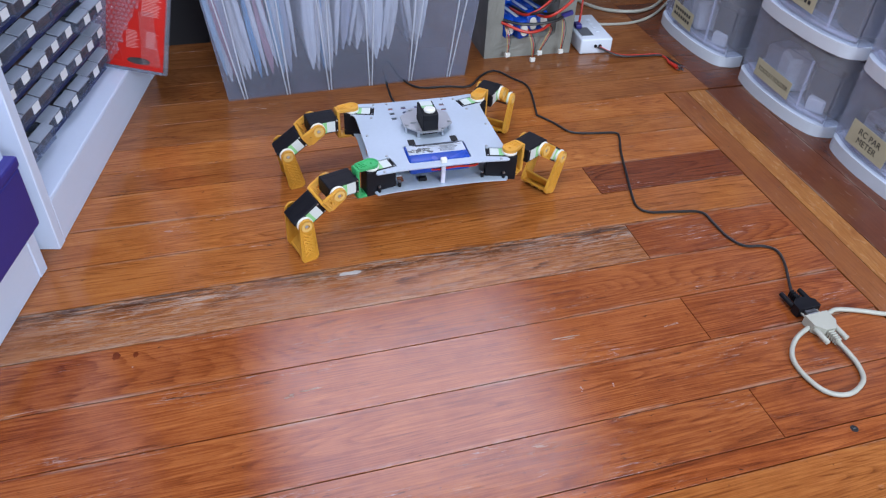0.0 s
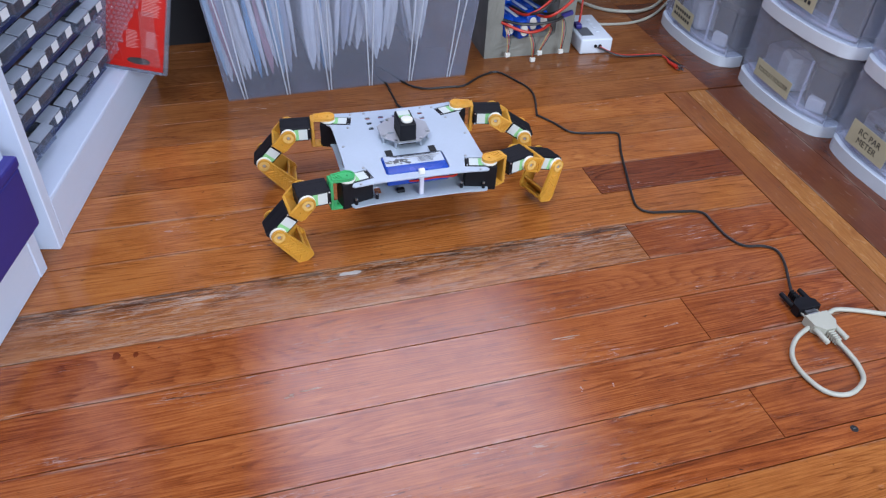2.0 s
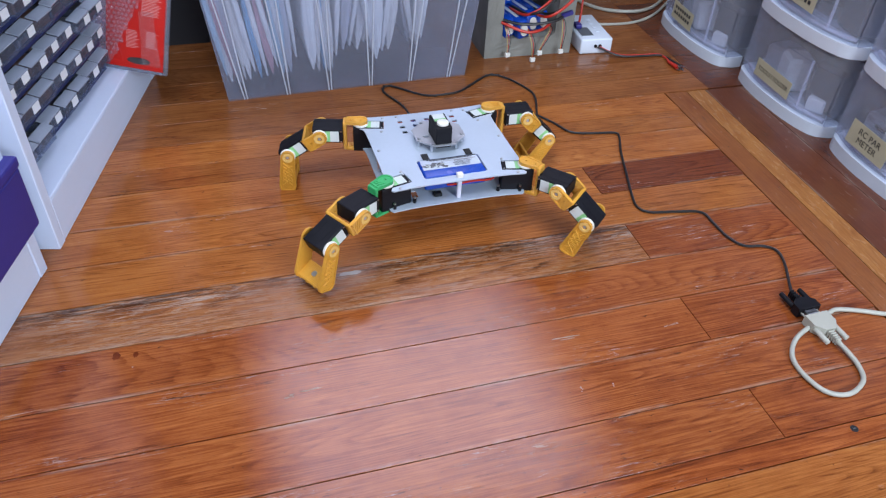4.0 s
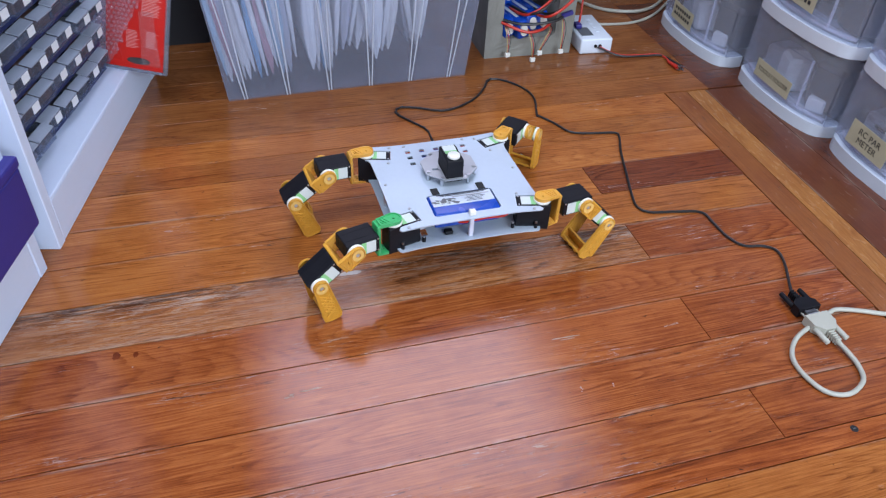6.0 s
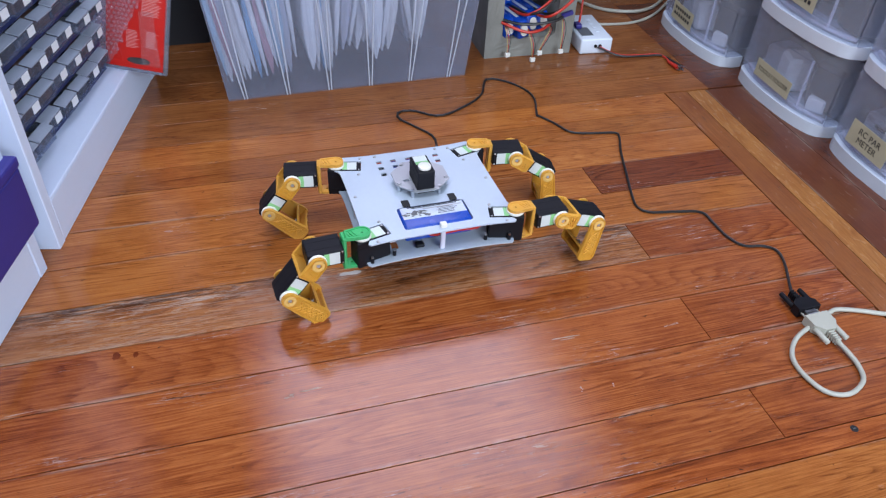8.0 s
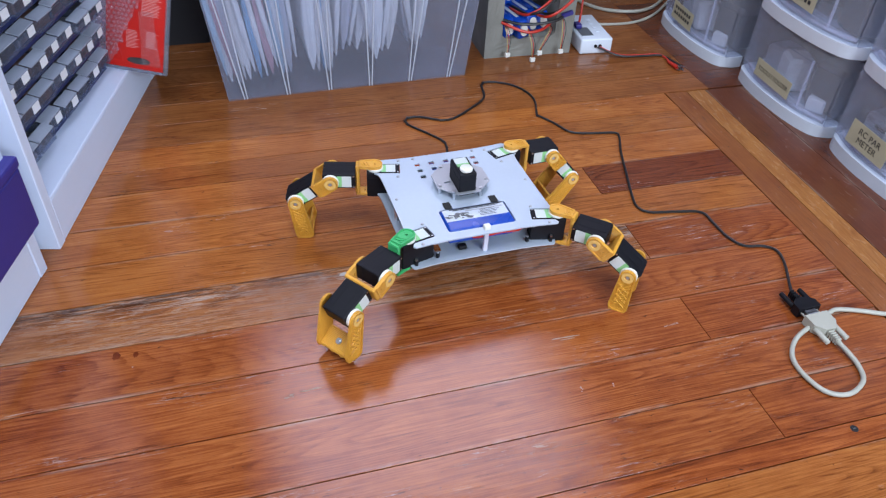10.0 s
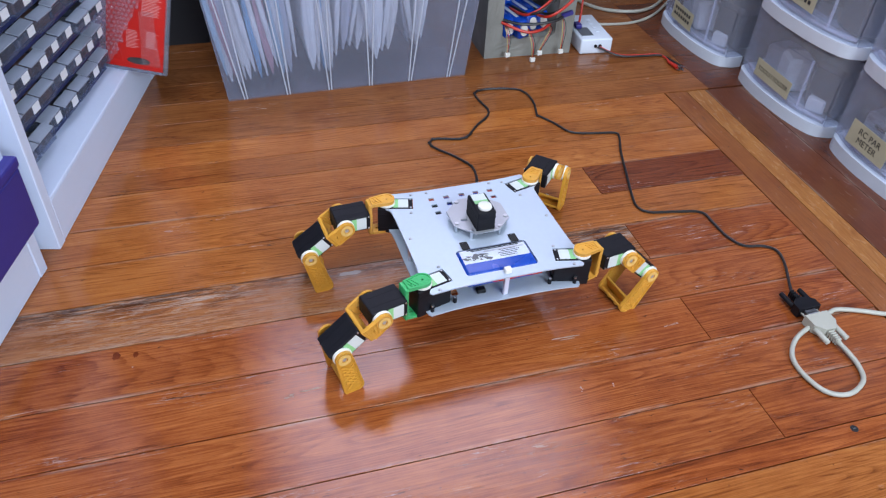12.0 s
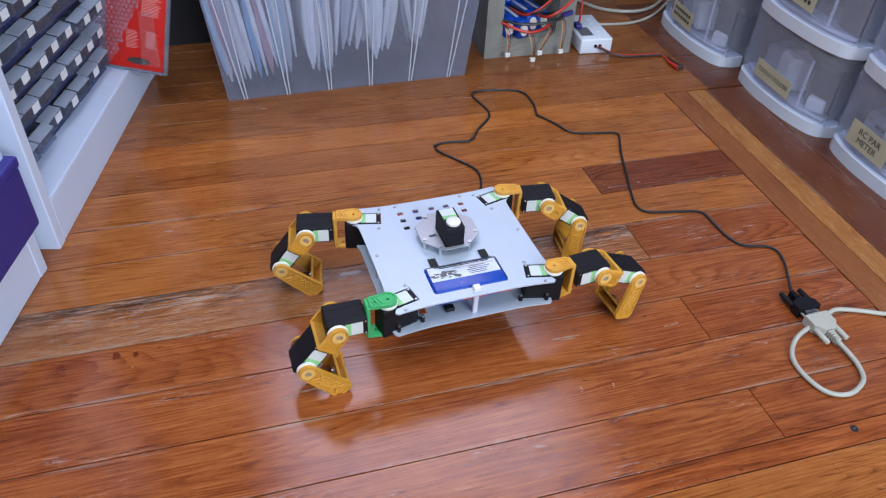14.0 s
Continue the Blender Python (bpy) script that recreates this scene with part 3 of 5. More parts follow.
for x, low, half, tilt, mt, front in ((-0.202, 0.044, 0.005, -8, 4, 0.004), (-0.189, 0.040, 0.006, -9, 2, 0.004), (-0.174, 0.034, 0.005, -5, 5, 0.005), (-0.157, 0.046, 0.006, -9, 0, 0.004), (-0.138, 0.036, 0.005, -8, 0, 0.004), (-0.120, 0.050, 0.005, -10, 0, 0.004), (-0.105, 0.040, 0.004, -7, 0, 0.004), (-0.088, 0.060, 0.004, -4, 0, 0.012),
                                      (-0.053, 0.036, 0.005, 1, 5, 0.004), (-0.036, 0.034, 0.004, -6, 0, 0.004), (-0.022, 0.058, 0.005, 4, 0, 0.010), (0.002, 0.070, 0.004, 10, 0, 0.014), (0.026, 0.074, 0.004, 12, 5, 0.016), (0.039, 0.064, 0.006, -8, 0, 0.004), (0.056, 0.060, 0.005, 7, 0, 0.005), (0.109, 0.070, 0.006, -9, 5, 0.005), (0.124, 0.076, 0.005, 6, 0, 0.006)):
    hanging_folder(x, low, half, tilt, mt, front)


# ---- concrete block with battery packs ----
BLOCK = pose(0.4515, 1.2065, 0, 0, 0, -1.5)
block = thing("concrete_block", "rough grey hollow concrete block standing on the floor", "concrete block", BLOCK)


def rough_block():
    bm = sheet_bm([[(0, 0), (0.171, 0), (0.171, 0.30), (0, 0.30)], [(0.032, 0.042), (0.030, 0.16), (0.138, 0.16), (0.136, 0.042), (0.128, 0.036), (0.04, 0.036)], [(0.032, 0.185), (0.032, 0.27), (0.138, 0.27), (0.138, 0.185)]], 0, -0.19, pose(0, 0, 0, 90))
    bmesh.ops.subdivide_edges(bm, edges=[e for e in bm.edges if e.calc_length() > 0.02], cuts=5, use_grid_fill=True)
    for v in bm.verts:
        v.co += Vector((noise.noise(v.co * 70), noise.noise(v.co * 70 + Vector((5, 0, 0))), 0.6 * noise.noise(v.co * 70 + Vector((0, 9, 0))))) * 0.0012
        v.co.z = max(v.co.z, 0.0)
    return bm


part("body", rough_block(), MAT_CONCRETE, block)


def end_cap_bm():
    loop = [(0.0072 * math.cos(a) * (1 + 0.12 * math.sin(2 * a) ** 2), 0.018 + 0.0115 * math.sin(a) * (1 + 0.10 * math.sin(2 * a) ** 2)) for a in [2 * math.pi * k / 18 for k in range(18)]]
    bm = sheet_bm([loop], 0, 0.0025, pose(0, 0.0005, 0, 90))
    bmesh.ops.bevel(bm, geom=[e for e in bm.edges if e.calc_face_angle(0) > 1.0], offset=0.0009, segments=2, affect="EDGES", profile=0.5)
    return bm


def battery_pack(m, long_=0.10):
    ob = thing("battery_pack", "blue shrink-wrapped battery pack lying in the concrete block", "battery", m, "battery packs in the block")
    part("wrap", box_bm(-0.0125, 0, 0, 0.0125, long_, 0.036, bevel=0.006, segs=3), MAT_BLUE, ob, smooth=True)
    part("end_cap", end_cap_bm(), MAT_NYLON, ob, "white end cap of the pack")
    part("sticker", box_bm(-0.003, 0.02, 0.0362, 0.003, long_ - 0.02, 0.0366), MAT_SILVER, ob, "pale printed strip")
    return ob


for x, z, rz, ry, y in ((0.050, 0.037, 12, -14, 0.004), (0.074, 0.037, 12, -12, -0.006), (0.097, 0.041, 14, -10, 0.012), (0.120, 0.041, 14, -10, 0.018)):
    battery_pack(BLOCK @ pose(x, y, z, 0, ry, rz))
for x, z in ((0.066, 0.074), (0.093, 0.078)):
    battery_pack(BLOCK @ pose(x, 0.070, z, -14, -8, 22))


def wire(name, pts, r, mat_, label, category="wire", group="battery leads"):
    return solo(name, tube_bm(pts, r, 8), mat_, label, category, None, group, smooth=True)


for x, z, off, mt, lab in ((0.478, 0.100, 0.0, MAT_RED_WIRE, "thick red battery wire arching out of the block"), (0.484, 0.103, 0.006, MAT_CORD, "thick black battery wire arching out of the block"), (0.512, 0.098, 0.010, MAT_RED_WIRE, "thick red battery wire arching out of the block"), (0.520, 0.100, 0.004, MAT_CORD, "thick black battery wire arching out of the block")):
    wire("power_lead", [(x + 0.036, 1.26, z - 0.028), (x + 0.045, 1.200 - off, z - 0.018), (x + 0.075, 1.188 - off, z + 0.002), (x + 0.100, 1.190 - off, z + 0.035), (x + 0.108, 1.196, z + 0.10), (x + 0.102, 1.23, z + 0.17)], 0.0026, mt, lab)
wire("power_lead", [(0.480, 1.206, 0.069), (0.500, 1.192, 0.062), (0.525, 1.186, 0.055), (0.550, 1.188, 0.056), (0.572, 1.198, 0.062)], 0.0027, MAT_RED_WIRE, "thick red battery wire along the front of the packs")
wire("power_lead", [(0.482, 1.204, 0.074), (0.51, 1.190, 0.070), (0.55, 1.185, 0.070), (0.583, 1.188, 0.074), (0.600, 1.196, 0.080)], 0.0027, MAT_CORD, "thick black battery wire along the front of the packs")
solo("power_plug", box_bm(-0.011, -0.004, -0.004, 0.011, 0.004, 0.004, bevel=0.0012), MAT_NAVY_BOX, "small dark blue battery connector by the packs", "connector", pose(0.602, 1.193, 0.081, 0, -20, -8))
for x, y, z0, ex, ey, hang in ((0.489, 1.203, 0.062, 0.4905, 1.188, 0.012), (0.531, 1.190, 0.055, 0.5365, 1.176, 0.004), (0.572, 1.192, 0.060, 0.552, 1.183, 0.013), (0.596, 1.194, 0.072, 0.595, 1.184, 0.012)):
    for k, mt in enumerate((MAT_YELLOW_WIRE, MAT_RED_WIRE, MAT_CORD)):
        o = 0.0014 * (k - 1)
        wire("balance_lead", [(x + o, y + 0.012, z0), (x + o * 2, y - 0.004, z0 - 0.004), (x * 0.5 + ex * 0.5 + o * 2.5, ey - 0.002, z0 * 0.55 + hang * 0.45 + 0.004), (ex + o, ey, hang + 0.006)], 0.0006, mt, "thin balance wire of a battery pack")
    solo("balance_plug", box_bm(-0.0045, -0.0028, 0, 0.0045, 0.0028, 0.008, bevel=0.0006), MAT_NYLON, "small white balance plug on thin wires", "connector", pose(ex, ey, max(0.0003, hang - 0.003), 0, 0, 8), "balance plugs")

# ---- white charger and its test leads ----
CHARGER = pose(0.638, 1.1885, 0, 0, 0, -4)
ch = thing("battery_charger", "small white battery charger box on the floor", "charger", CHARGER)
part("case", box_bm(0, 0, 0, 0.064, 0.115, 0.030, bevel=0.0035, segs=3), MAT_RIM, ch, smooth=True)
part("screen", box_bm(0.006, 0.016, 0.0302, 0.030, 0.052, 0.0312, bevel=0.0004), mottled("lcd_grey", (0.10, 0.11, 0.13), 0.3), ch, "dark grey display panel")
for k in range(4):
    part("button", box_bm(0.040, 0.030 + 0.018 * k, 0.0302, 0.047, 0.036 + 0.018 * k, 0.0318, bevel=0.0006), MAT_RIM, ch)
bm = bmesh.new()
for k in range(2):
    add_disc(bm, pose(0.030 + 0.009 * k, 0, 0.016, 90), 0.0032, -0.0001, 0.0012, 12)
part("socket", bm, MAT_BLACK, ch, "two black lead sockets")
part("plug", box_bm(0.004, 0.044, 0.0313, 0.016, 0.062, 0.040, bevel=0.002, segs=2), MAT_NAVY_BOX, ch, "dark blue plug in the top")
for o, mt, lab in ((0.0, MAT_RED_WIRE, "thin red test lead lying on the floor"), (-0.004, MAT_CORD, "thin black test lead lying on the floor")):
    wire("test_lead", [(0.674 + o, 1.181, 0.016), (0.690, 1.170 + o, 0.010), (0.715, 1.163 + o, 0.004), (0.755, 1.160 + o, 0.0022), (0.789, 1.157 + o, 0.0022), (0.796 - o, 1.138, 0.0022), (0.791 - o * 2, 1.118, 0.004)], 0.0019, mt, lab, "wire", "test leads")
for o, mt, lab in ((0.0, MAT_RED_WIRE, "red alligator clip on a test lead"), (0.008, MAT_CORD, "black alligator clip on a test lead")):
    cl = thing("alligator_clip", lab, "clip", pose(0.790 + o, 1.120, 0.0045, 0, 0, 190), "alligator clips")
    bm = bmesh.new()
    add_disc(bm, pose(0, 0, 0, -90), 0.0026, 0, 0.026, 12, 0.0042)
    part("sleeve", bm, mt, cl, smooth=True)
    bm = bmesh.new()
    for s in (-1, 1):
        add_box(bm, -0.002, 0.024, s * 0.0006, 0.002, 0.033, s * 0.0022, 0.0003, pose(0, 0, 0, s * 3))
    part("jaw", bm, MAT_STEEL, cl)
wire("red_wire", [(0.655, 1.243, 0.036), (0.662, 1.255, 0.055), (0.672, 1.275, 0.09), (0.70, 1.32, 0.15), (0.72, 1.36, 0.22)], 0.0022, MAT_RED_WIRE, "red wire rising from the charger plug", "wire", "")
wire("extension_cable", [(0.60, 1.46, 0.003), (0.66, 1.345, 0.003), (0.72, 1.312, 0.003), (0.80, 1.302, 0.003), (0.87, 1.33, 0.003), (0.95, 1.40, 0.003)], 0.0028, MAT_BEIGE, "pale cord lying on the floor behind the charger", "cable", "pale cables")
wire("extension_cable", [(0.72, 1.52, 0.003), (0.76, 1.40, 0.003), (0.82, 1.352, 0.006), (0.89, 1.37, 0.003), (0.97, 1.44, 0.003)], 0.0036, MAT_BEIGE, "pale cord lying on the floor behind the charger", "cable", "pale cables")


# ---- drawer towers along the east side ----
def bow(w, depth, out, n=28, inset=0.0):
    """Plan outline of a tray whose front (towards -x) bows outwards."""
    pts = []
    for k in range(n + 1):
        s = -1 + 2 * k / n
        pts.append((-out * (1 - abs(s) ** 2.6) + inset + 0.020 * (1 - math.sqrt(max(0.0, 1 - max(0, (abs(s) - 0.80) / 0.20) ** 2))), s * (w / 2 - inset)))
    return pts + [(depth - inset, w / 2 - inset), (depth - inset, -w / 2 + inset)]


def front_bm(w, out, z0, z1, lean=0.006, inset=0.004, t=0.002, n=12):
    """A bowed drawer front."""
    bm = bmesh.new()
    rings = []
    for k in range(n + 1):
        s = -1 + 2 * k / n
        x, y = -out * (1 - abs(s) ** 2.6) + inset, s * (w / 2 - inset)
        rings.append([bm.verts.new((x + lean * f + o, y, z)) for f, z in ((0, z0), (0.15, z0 * 0.55 + z1 * 0.45), (0.0, z1)) for o in (0, t)])
    for a, b in zip(rings, rings[1:]):
        for i, j in ((0, 2), (2, 4), (4, 5), (5, 3), (3, 1), (1, 0)):
            bm.faces.new((a[i], a[j], b[j], b[i]))
    for r in (rings[0], rings[-1]):
        bm.faces.new((r[0], r[2], r[4], r[5], r[3], r[1]))
    return bm


TOWER_W, TOWER_D, STEP = 0.238, 0.36, 0.1365


def tower(m, levels, tapes, contents, label):
    ob = thing("drawer_tower", label, "drawer unit", m, "plastic drawer towers")
    for k in range(levels + 1):
        z = k * STEP
        lip = sheet_bm([bow(TOWER_W, 0.040, 0.020)], z, z + 0.020)
        es = [e for e in lip.edges if abs(e.verts[0].co.z - e.verts[1].co.z) < 1e-6 and len(e.link_faces) == 2 and e.calc_face_angle(0) > 0.8]
        bmesh.ops.bevel(lip, geom=es, offset=0.005, segments=3, affect="EDGES", profile=0.5)
        part("shelf_rim", lip, MAT_RIM, ob, "white plastic rim", smooth=True)
    for s in (-1, 1):
        for k in range(levels):
            y = s * (TOWER_W / 2 - 0.005)
            part("side_wall", box_bm(0.006, y - 0.0020, k * STEP + 0.0203, TOWER_D - 0.01, y + 0.0020, (k + 1) * STEP - 0.0003), MAT_DRAWER, ob)
            part("side_rail", box_bm(0.0405, y - 0.0020, k * STEP + 0.0002, TOWER_D - 0.01, y + 0.0020, k * STEP + 0.0201), MAT_DRAWER, ob)
    for k in range(levels):
        z0, z1 = k * STEP + 0.024, (k + 1) * STEP - 0.001
        d = part("drawer", front_bm(TOWER_W - 0.010, 0.020, z0, z1 - 0.026, 0.004, 0.003), MAT_DRAWER, ob, smooth=True)
        part("handle_band", front_bm(TOWER_W - 0.010, 0.020, z1 - 0.0255, z1, -0.003, 0.002, 0.003), MAT_DRAWER, d, "cloudy grip band of the drawer", smooth=True)
        part("tray_floor", box_bm(0.012, -TOWER_W / 2 + 0.016, z0, TOWER_D - 0.03, TOWER_W / 2 - 0.016, z0 + 0.002), MAT_DRAWER, d)
        part("front_rib", box_bm(-0.0095, -0.0572, z0 + 0.002, -0.0045, -0.0557, z1 - 0.027), MAT_RIB, d, "pale inner rib of the drawer")
        part("front_edge", front_bm(TOWER_W - 0.014, 0.018, z0 + 0.0002, z0 + 0.005, 0.0, 0.008, 0.004), MAT_RIB, d, "pale lower edge of the drawer", smooth=True)
        if k < len(contents):
            for (x, y, w_, d_, h_, rz, mt) in contents[k]:
                part("filling", box_bm(-w_ / 2, -d_ / 2, 0, w_ / 2, d_ / 2, h_, bevel=min(w_, d_, h_) * 0.12), mt, d, "", pose(x, y, z0 + 0.0023, 0, 0, rz))
        if k < len(tapes) and tapes[k]:
            y, z, wd, ht, words, tilt = tapes[k]
            s = y / (TOWER_W / 2)
            xx = -0.020 * (1 - abs(s) ** 2.6) + 0.001
            at = pose(xx, y, z0 + z, 90, 0, -90) @ pose(0, 0, 0, 0, 0, tilt)
            tp = part("tape_label", box_bm(-wd / 2, -ht / 2, 0, wd / 2, ht / 2, 0.0006), MAT_TAPE, d, "masking tape label with marker lettering", at)
            if words:
                text_part("lettering", words, ht * (0.36 if "\n" not in words else 0.36), pose(0, 0, 0.0008), tp, MAT_INK)
            else:
                bm = bmesh.new()
                for r_ in range(2):
                    for q in range(7):
                        add_box(bm, -wd * 0.40 + q * wd * 0.115, ht * (0.12 - 0.34 * r_), 0.0007, -wd * 0.40 + q * wd * 0.115 + wd * 0.075, ht * (0.30 - 0.34 * r_), 0.0009)
                part("lettering", bm, MAT_INK, tp)
    return ob


MAT_DARK_STUFF = mottled("dark_tools", (0.022, 0.025, 0.050), 0.5, 0.5, 60, 0.5)
MAT_GREY_STUFF = mottled("grey_tools", (0.42, 0.43, 0.50), 0.5, 0.3, 60, 0.3)
MAT_PALE_STUFF = mottled("pale_boxes", (0.80, 0.80, 0.84), 0.6, 0.15, 60, 0.2)
CLUTTER = [[(0.050, -0.070, 0.07, 0.070, 0.078, 12, MAT_DARK_STUFF), (0.030, 0.012, 0.045, 0.050, 0.058, -20, MAT_PALE_STUFF), (0.018, -0.072, 0.022, 0.030, 0.024, 30, MAT_PALE_STUFF), (0.12, 0.03, 0.08, 0.15, 0.075, 4, MAT_DARK_STUFF), (0.055, 0.072, 0.05, 0.05, 0.045, 8, MAT_GREY_STUFF), (0.22, -0.03, 0.08, 0.15, 0.085, -8, MAT_DARK_STUFF)],
           [(0.035, -0.075, 0.04, 0.060, 0.080, -6, MAT_DARK_STUFF), (0.10, 0.03, 0.08, 0.12, 0.060, 14, MAT_DARK_STUFF), (0.030, 0.055, 0.03, 0.05, 0.035, 20, MAT_GREY_STUFF), (0.20, 0.0, 0.08, 0.17, 0.09, 3, MAT_DARK_STUFF)]]
for y, x, tapes, lab in ((1.2005, 0.882, [(0.015, 0.026, 0.072, 0.034, "", -3), None], "white and smoky plastic drawer tower by the charger"),
                         (0.9395, 0.898, [(0.004, 0.026, 0.094, 0.030, "TOOLS / SOLDER", -2), (0.01, 0.034, 0.08, 0.034, "", -3)], "white and smoky plastic drawer tower holding tools"),
                         (0.6925, 0.906, [(0.030, 0.030, 0.080, 0.038, "RC PAR\nMETER", -3), None], "white and smoky plastic drawer tower beside the tool drawers")):
    tower(pose(x, y, 0, 0, 0, 0), 3, tapes, CLUTTER, lab)
coil = [(0.045 + 0.035 * math.cos(a), 0.75 + 0.045 * math.sin(a) - 0.68 + 0.0, 0.03 + 0.010 * k / 3) for k, a in enumerate([0.5 * q for q in range(26)])]
wire("cable_coil", [(0.915 + x, 0.66 + y, z + 0.01) for x, y, z in coil], 0.0025, MAT_CORD, "coiled dark cable inside the clear drawer", "cable", "")


# ---- serial leads on the floor ----
def serial_plug(name, m, mat_, label, length, tail):
    """A nine-pin plug hood: a body that narrows to its cord, two thumb screws and a strain relief."""
    ob = thing(name, label, "connector", m)
    hood = bmesh.new()
    for z0, z1, k in ((0.001, 0.0155, 1.0),):
        sheet_bm([[(-0.0175 * k, 0), (0.0175 * k, 0), (0.0175 * k, length * 0.62), (0.0085, length), (-0.0085, length), (-0.0175 * k, length * 0.62)]], z0, z1, None, hood)
    bmesh.ops.bevel(hood, geom=[e for e in hood.edges if e.calc_face_angle(0) > 0.6], offset=0.0016, segments=2, affect="EDGES", profile=0.5)
    part("hood", hood, mat_, ob, smooth=True)
    for s in (-1, 1):
        screw = bmesh.new()
        add_disc(screw, pose(s * 0.0150, length * 0.66, 0.0085, -90), 0.0036, 0, 0.026, 14, bevel=0.0008)
        add_disc(screw, pose(s * 0.0125, -0.010, 0.0085, -90), 0.0014, 0, 0.012, 10)
        part("thumb_screw", screw, mat_, ob, smooth=True)
    relief = bmesh.new()
    for k in range(5):
        add_box(relief, -0.0048 + 0.0003 * k, length + 0.001 + 0.0036 * k, 0.003, 0.0048 - 0.0003 * k, length + 0.0036 + 0.0036 * k, 0.0135, 0.0008)
    add_disc(relief, pose(0, length, 0.0083, -90), 0.0034, 0, tail, 12)
    part("strain_relief", relief, mat_, ob)
    shell = bmesh.new()
    add_box(shell, -0.0088, -0.0075, 0.0045, 0.0088, 0, 0.0125, 0.0012)
    part("metal_shell", shell, MAT_STEEL, ob, "bright metal plug shell")
    return ob


serial_plug("serial_plug", pose(0.6165, 0.4650, 0, 0, 0, 182) @ Matrix.Diagonal((0.88, 0.88, 0.88, 1)), MAT_BEIGE, "beige serial plug lying on the wooden floor", 0.030, 0.02)
serial_plug("serial_socket", pose(0.6162, 0.4745, 0, 0, 0, 2) @ Matrix.Diagonal((0.88, 0.88, 0.88, 1)), MAT_BLACK, "black serial socket joined to the beige plug", 0.020, 0.012)
solo("serial_cable", tube_bm([(0.6175, 0.4240, 0.007), (0.6200, 0.408, 0.005), (0.6190, 0.388, 0.0035), (0.6085, 0.3690, 0.0035), (0.5810, 0.3580, 0.0035), (0.5580, 0.3680, 0.0035), (0.5500, 0.3970, 0.0035), (0.5560, 0.4220, 0.0035), (0.578, 0.443, 0.004), (0.614, 0.458, 0.0035), (0.640, 0.468, 0.0035), (0.657, 0.4715, 0.0035), (0.685, 0.462, 0.0035), (0.715, 0.449, 0.0035), (0.78, 0.43, 0.0035), (0.88, 0.42, 0.0035)], 0.0028, 10, 6), MAT_BEIGE, "thick beige cable looped on the floor", "cable", smooth=True)


# ---- the walking robot ----
J1X, J1Y, SPLAY = 0.0911, 0.0719, 13.9
Z_TOP, Z_BOTTOM, Z_AXIS = 0.0947, 0.0640, 0.0836
L1, L2, L3 = 0.0541, 0.0541, 0.0535
S_IN, S_OUT, S_HALF, S_TALL, LEG_TALL = 0.0305, 0.0100, 0.0099, 0.036, 0.0305
FACE = 0.0135

robot = thing("walking_robot", "four-legged walking robot with aluminium body and yellow printed legs", "robot")


def servo_case_bm(tall=S_TALL):
    """A servo case, shaft along +z at the origin, top face at z = 0."""
    bm = bmesh.new()
    add_box(bm, -S_IN, -S_HALF, -tall, S_OUT, S_HALF, 0, 0.0014, segs=2)
    # seam ribs round the lid and the base
    for z in (-0.0086, -tall + 0.0085):
        add_box(bm, -S_IN - 0.0002, -S_HALF - 0.0002, z, S_OUT + 0.0002, S_HALF + 0.0002, z + 0.0005)
    return bm


def sticker_bm():
    bm = add_box(bmesh.new(), -0.0255, -0.0078, 0.0001, -0.0138, 0.0078, 0.0005, slot=0)
    return add_box(bm, -0.0138, -0.0078, 0.0001, -0.0080, 0.0078, 0.0005, slot=1)


def horn_bm():
    bm = add_disc(bmesh.new(), Matrix(), 0.0103, 0.0004, 0.0036, 28, bevel=0.0005)
    return add_disc(bm, Matrix(), 0.0045, 0.0035, 0.0040, 16)


def corner_screws_bm(tall=S_TALL):
    bm = bmesh.new()
    for y in (-0.0078, 0.0078):
        add_disc(bm, pose(-0.0283, y, 0), 0.0011, 0, 0.0005, 8)
        add_disc(bm, pose(-0.0283, y, -tall), 0.0011, -0.0004, 0, 8)
    return bm


SERVO_CASE = mesh_of("servo_case", servo_case_bm(), MAT_BLACK)
LEG_CASE = mesh_of("servo_case", servo_case_bm(LEG_TALL), MAT_BLACK)
STICKER = mesh_of("sticker", sticker_bm(), [MAT_STICKER_WHITE, MAT_STICKER_GREEN])
HORN = mesh_of("servo_horn", horn_bm(), MAT_NYLON, True)
SCREWS = mesh_of("case_screw", corner_screws_bm(), MAT_STEEL)
LEG_SCREWS = mesh_of("case_screw", corner_screws_bm(LEG_TALL), MAT_STEEL)


def servo_on(parent, m):
    """A servo under a part, its case, sticker, horn and screws as pieces of that part."""
    part("servo_case", LEG_CASE, None, parent, "black servo case", m)
    part("sticker", STICKER, None, parent, "green and white servo sticker", m)
    part("servo_horn", HORN, None, parent, "round white servo horn", m)
    part("case_screw", LEG_SCREWS, None, parent, "", m)


def servo_thing_part(m, tall=None):
    """A servo that is a part of the body itself."""
    case = part("servo", tall or SERVO_CASE, None, robot, "black upright servo on the turret plate" if tall else "black servo between the body plates", m)
    part("sticker", STICKER, None, case, "green and white servo sticker")
    part("servo_horn", HORN, None, case, "round white servo horn", Matrix.Diagonal((0.74, 0.74, 1, 1)) if tall else None)
    if not tall:
        part("case_screw", SCREWS, None, case)
    return case


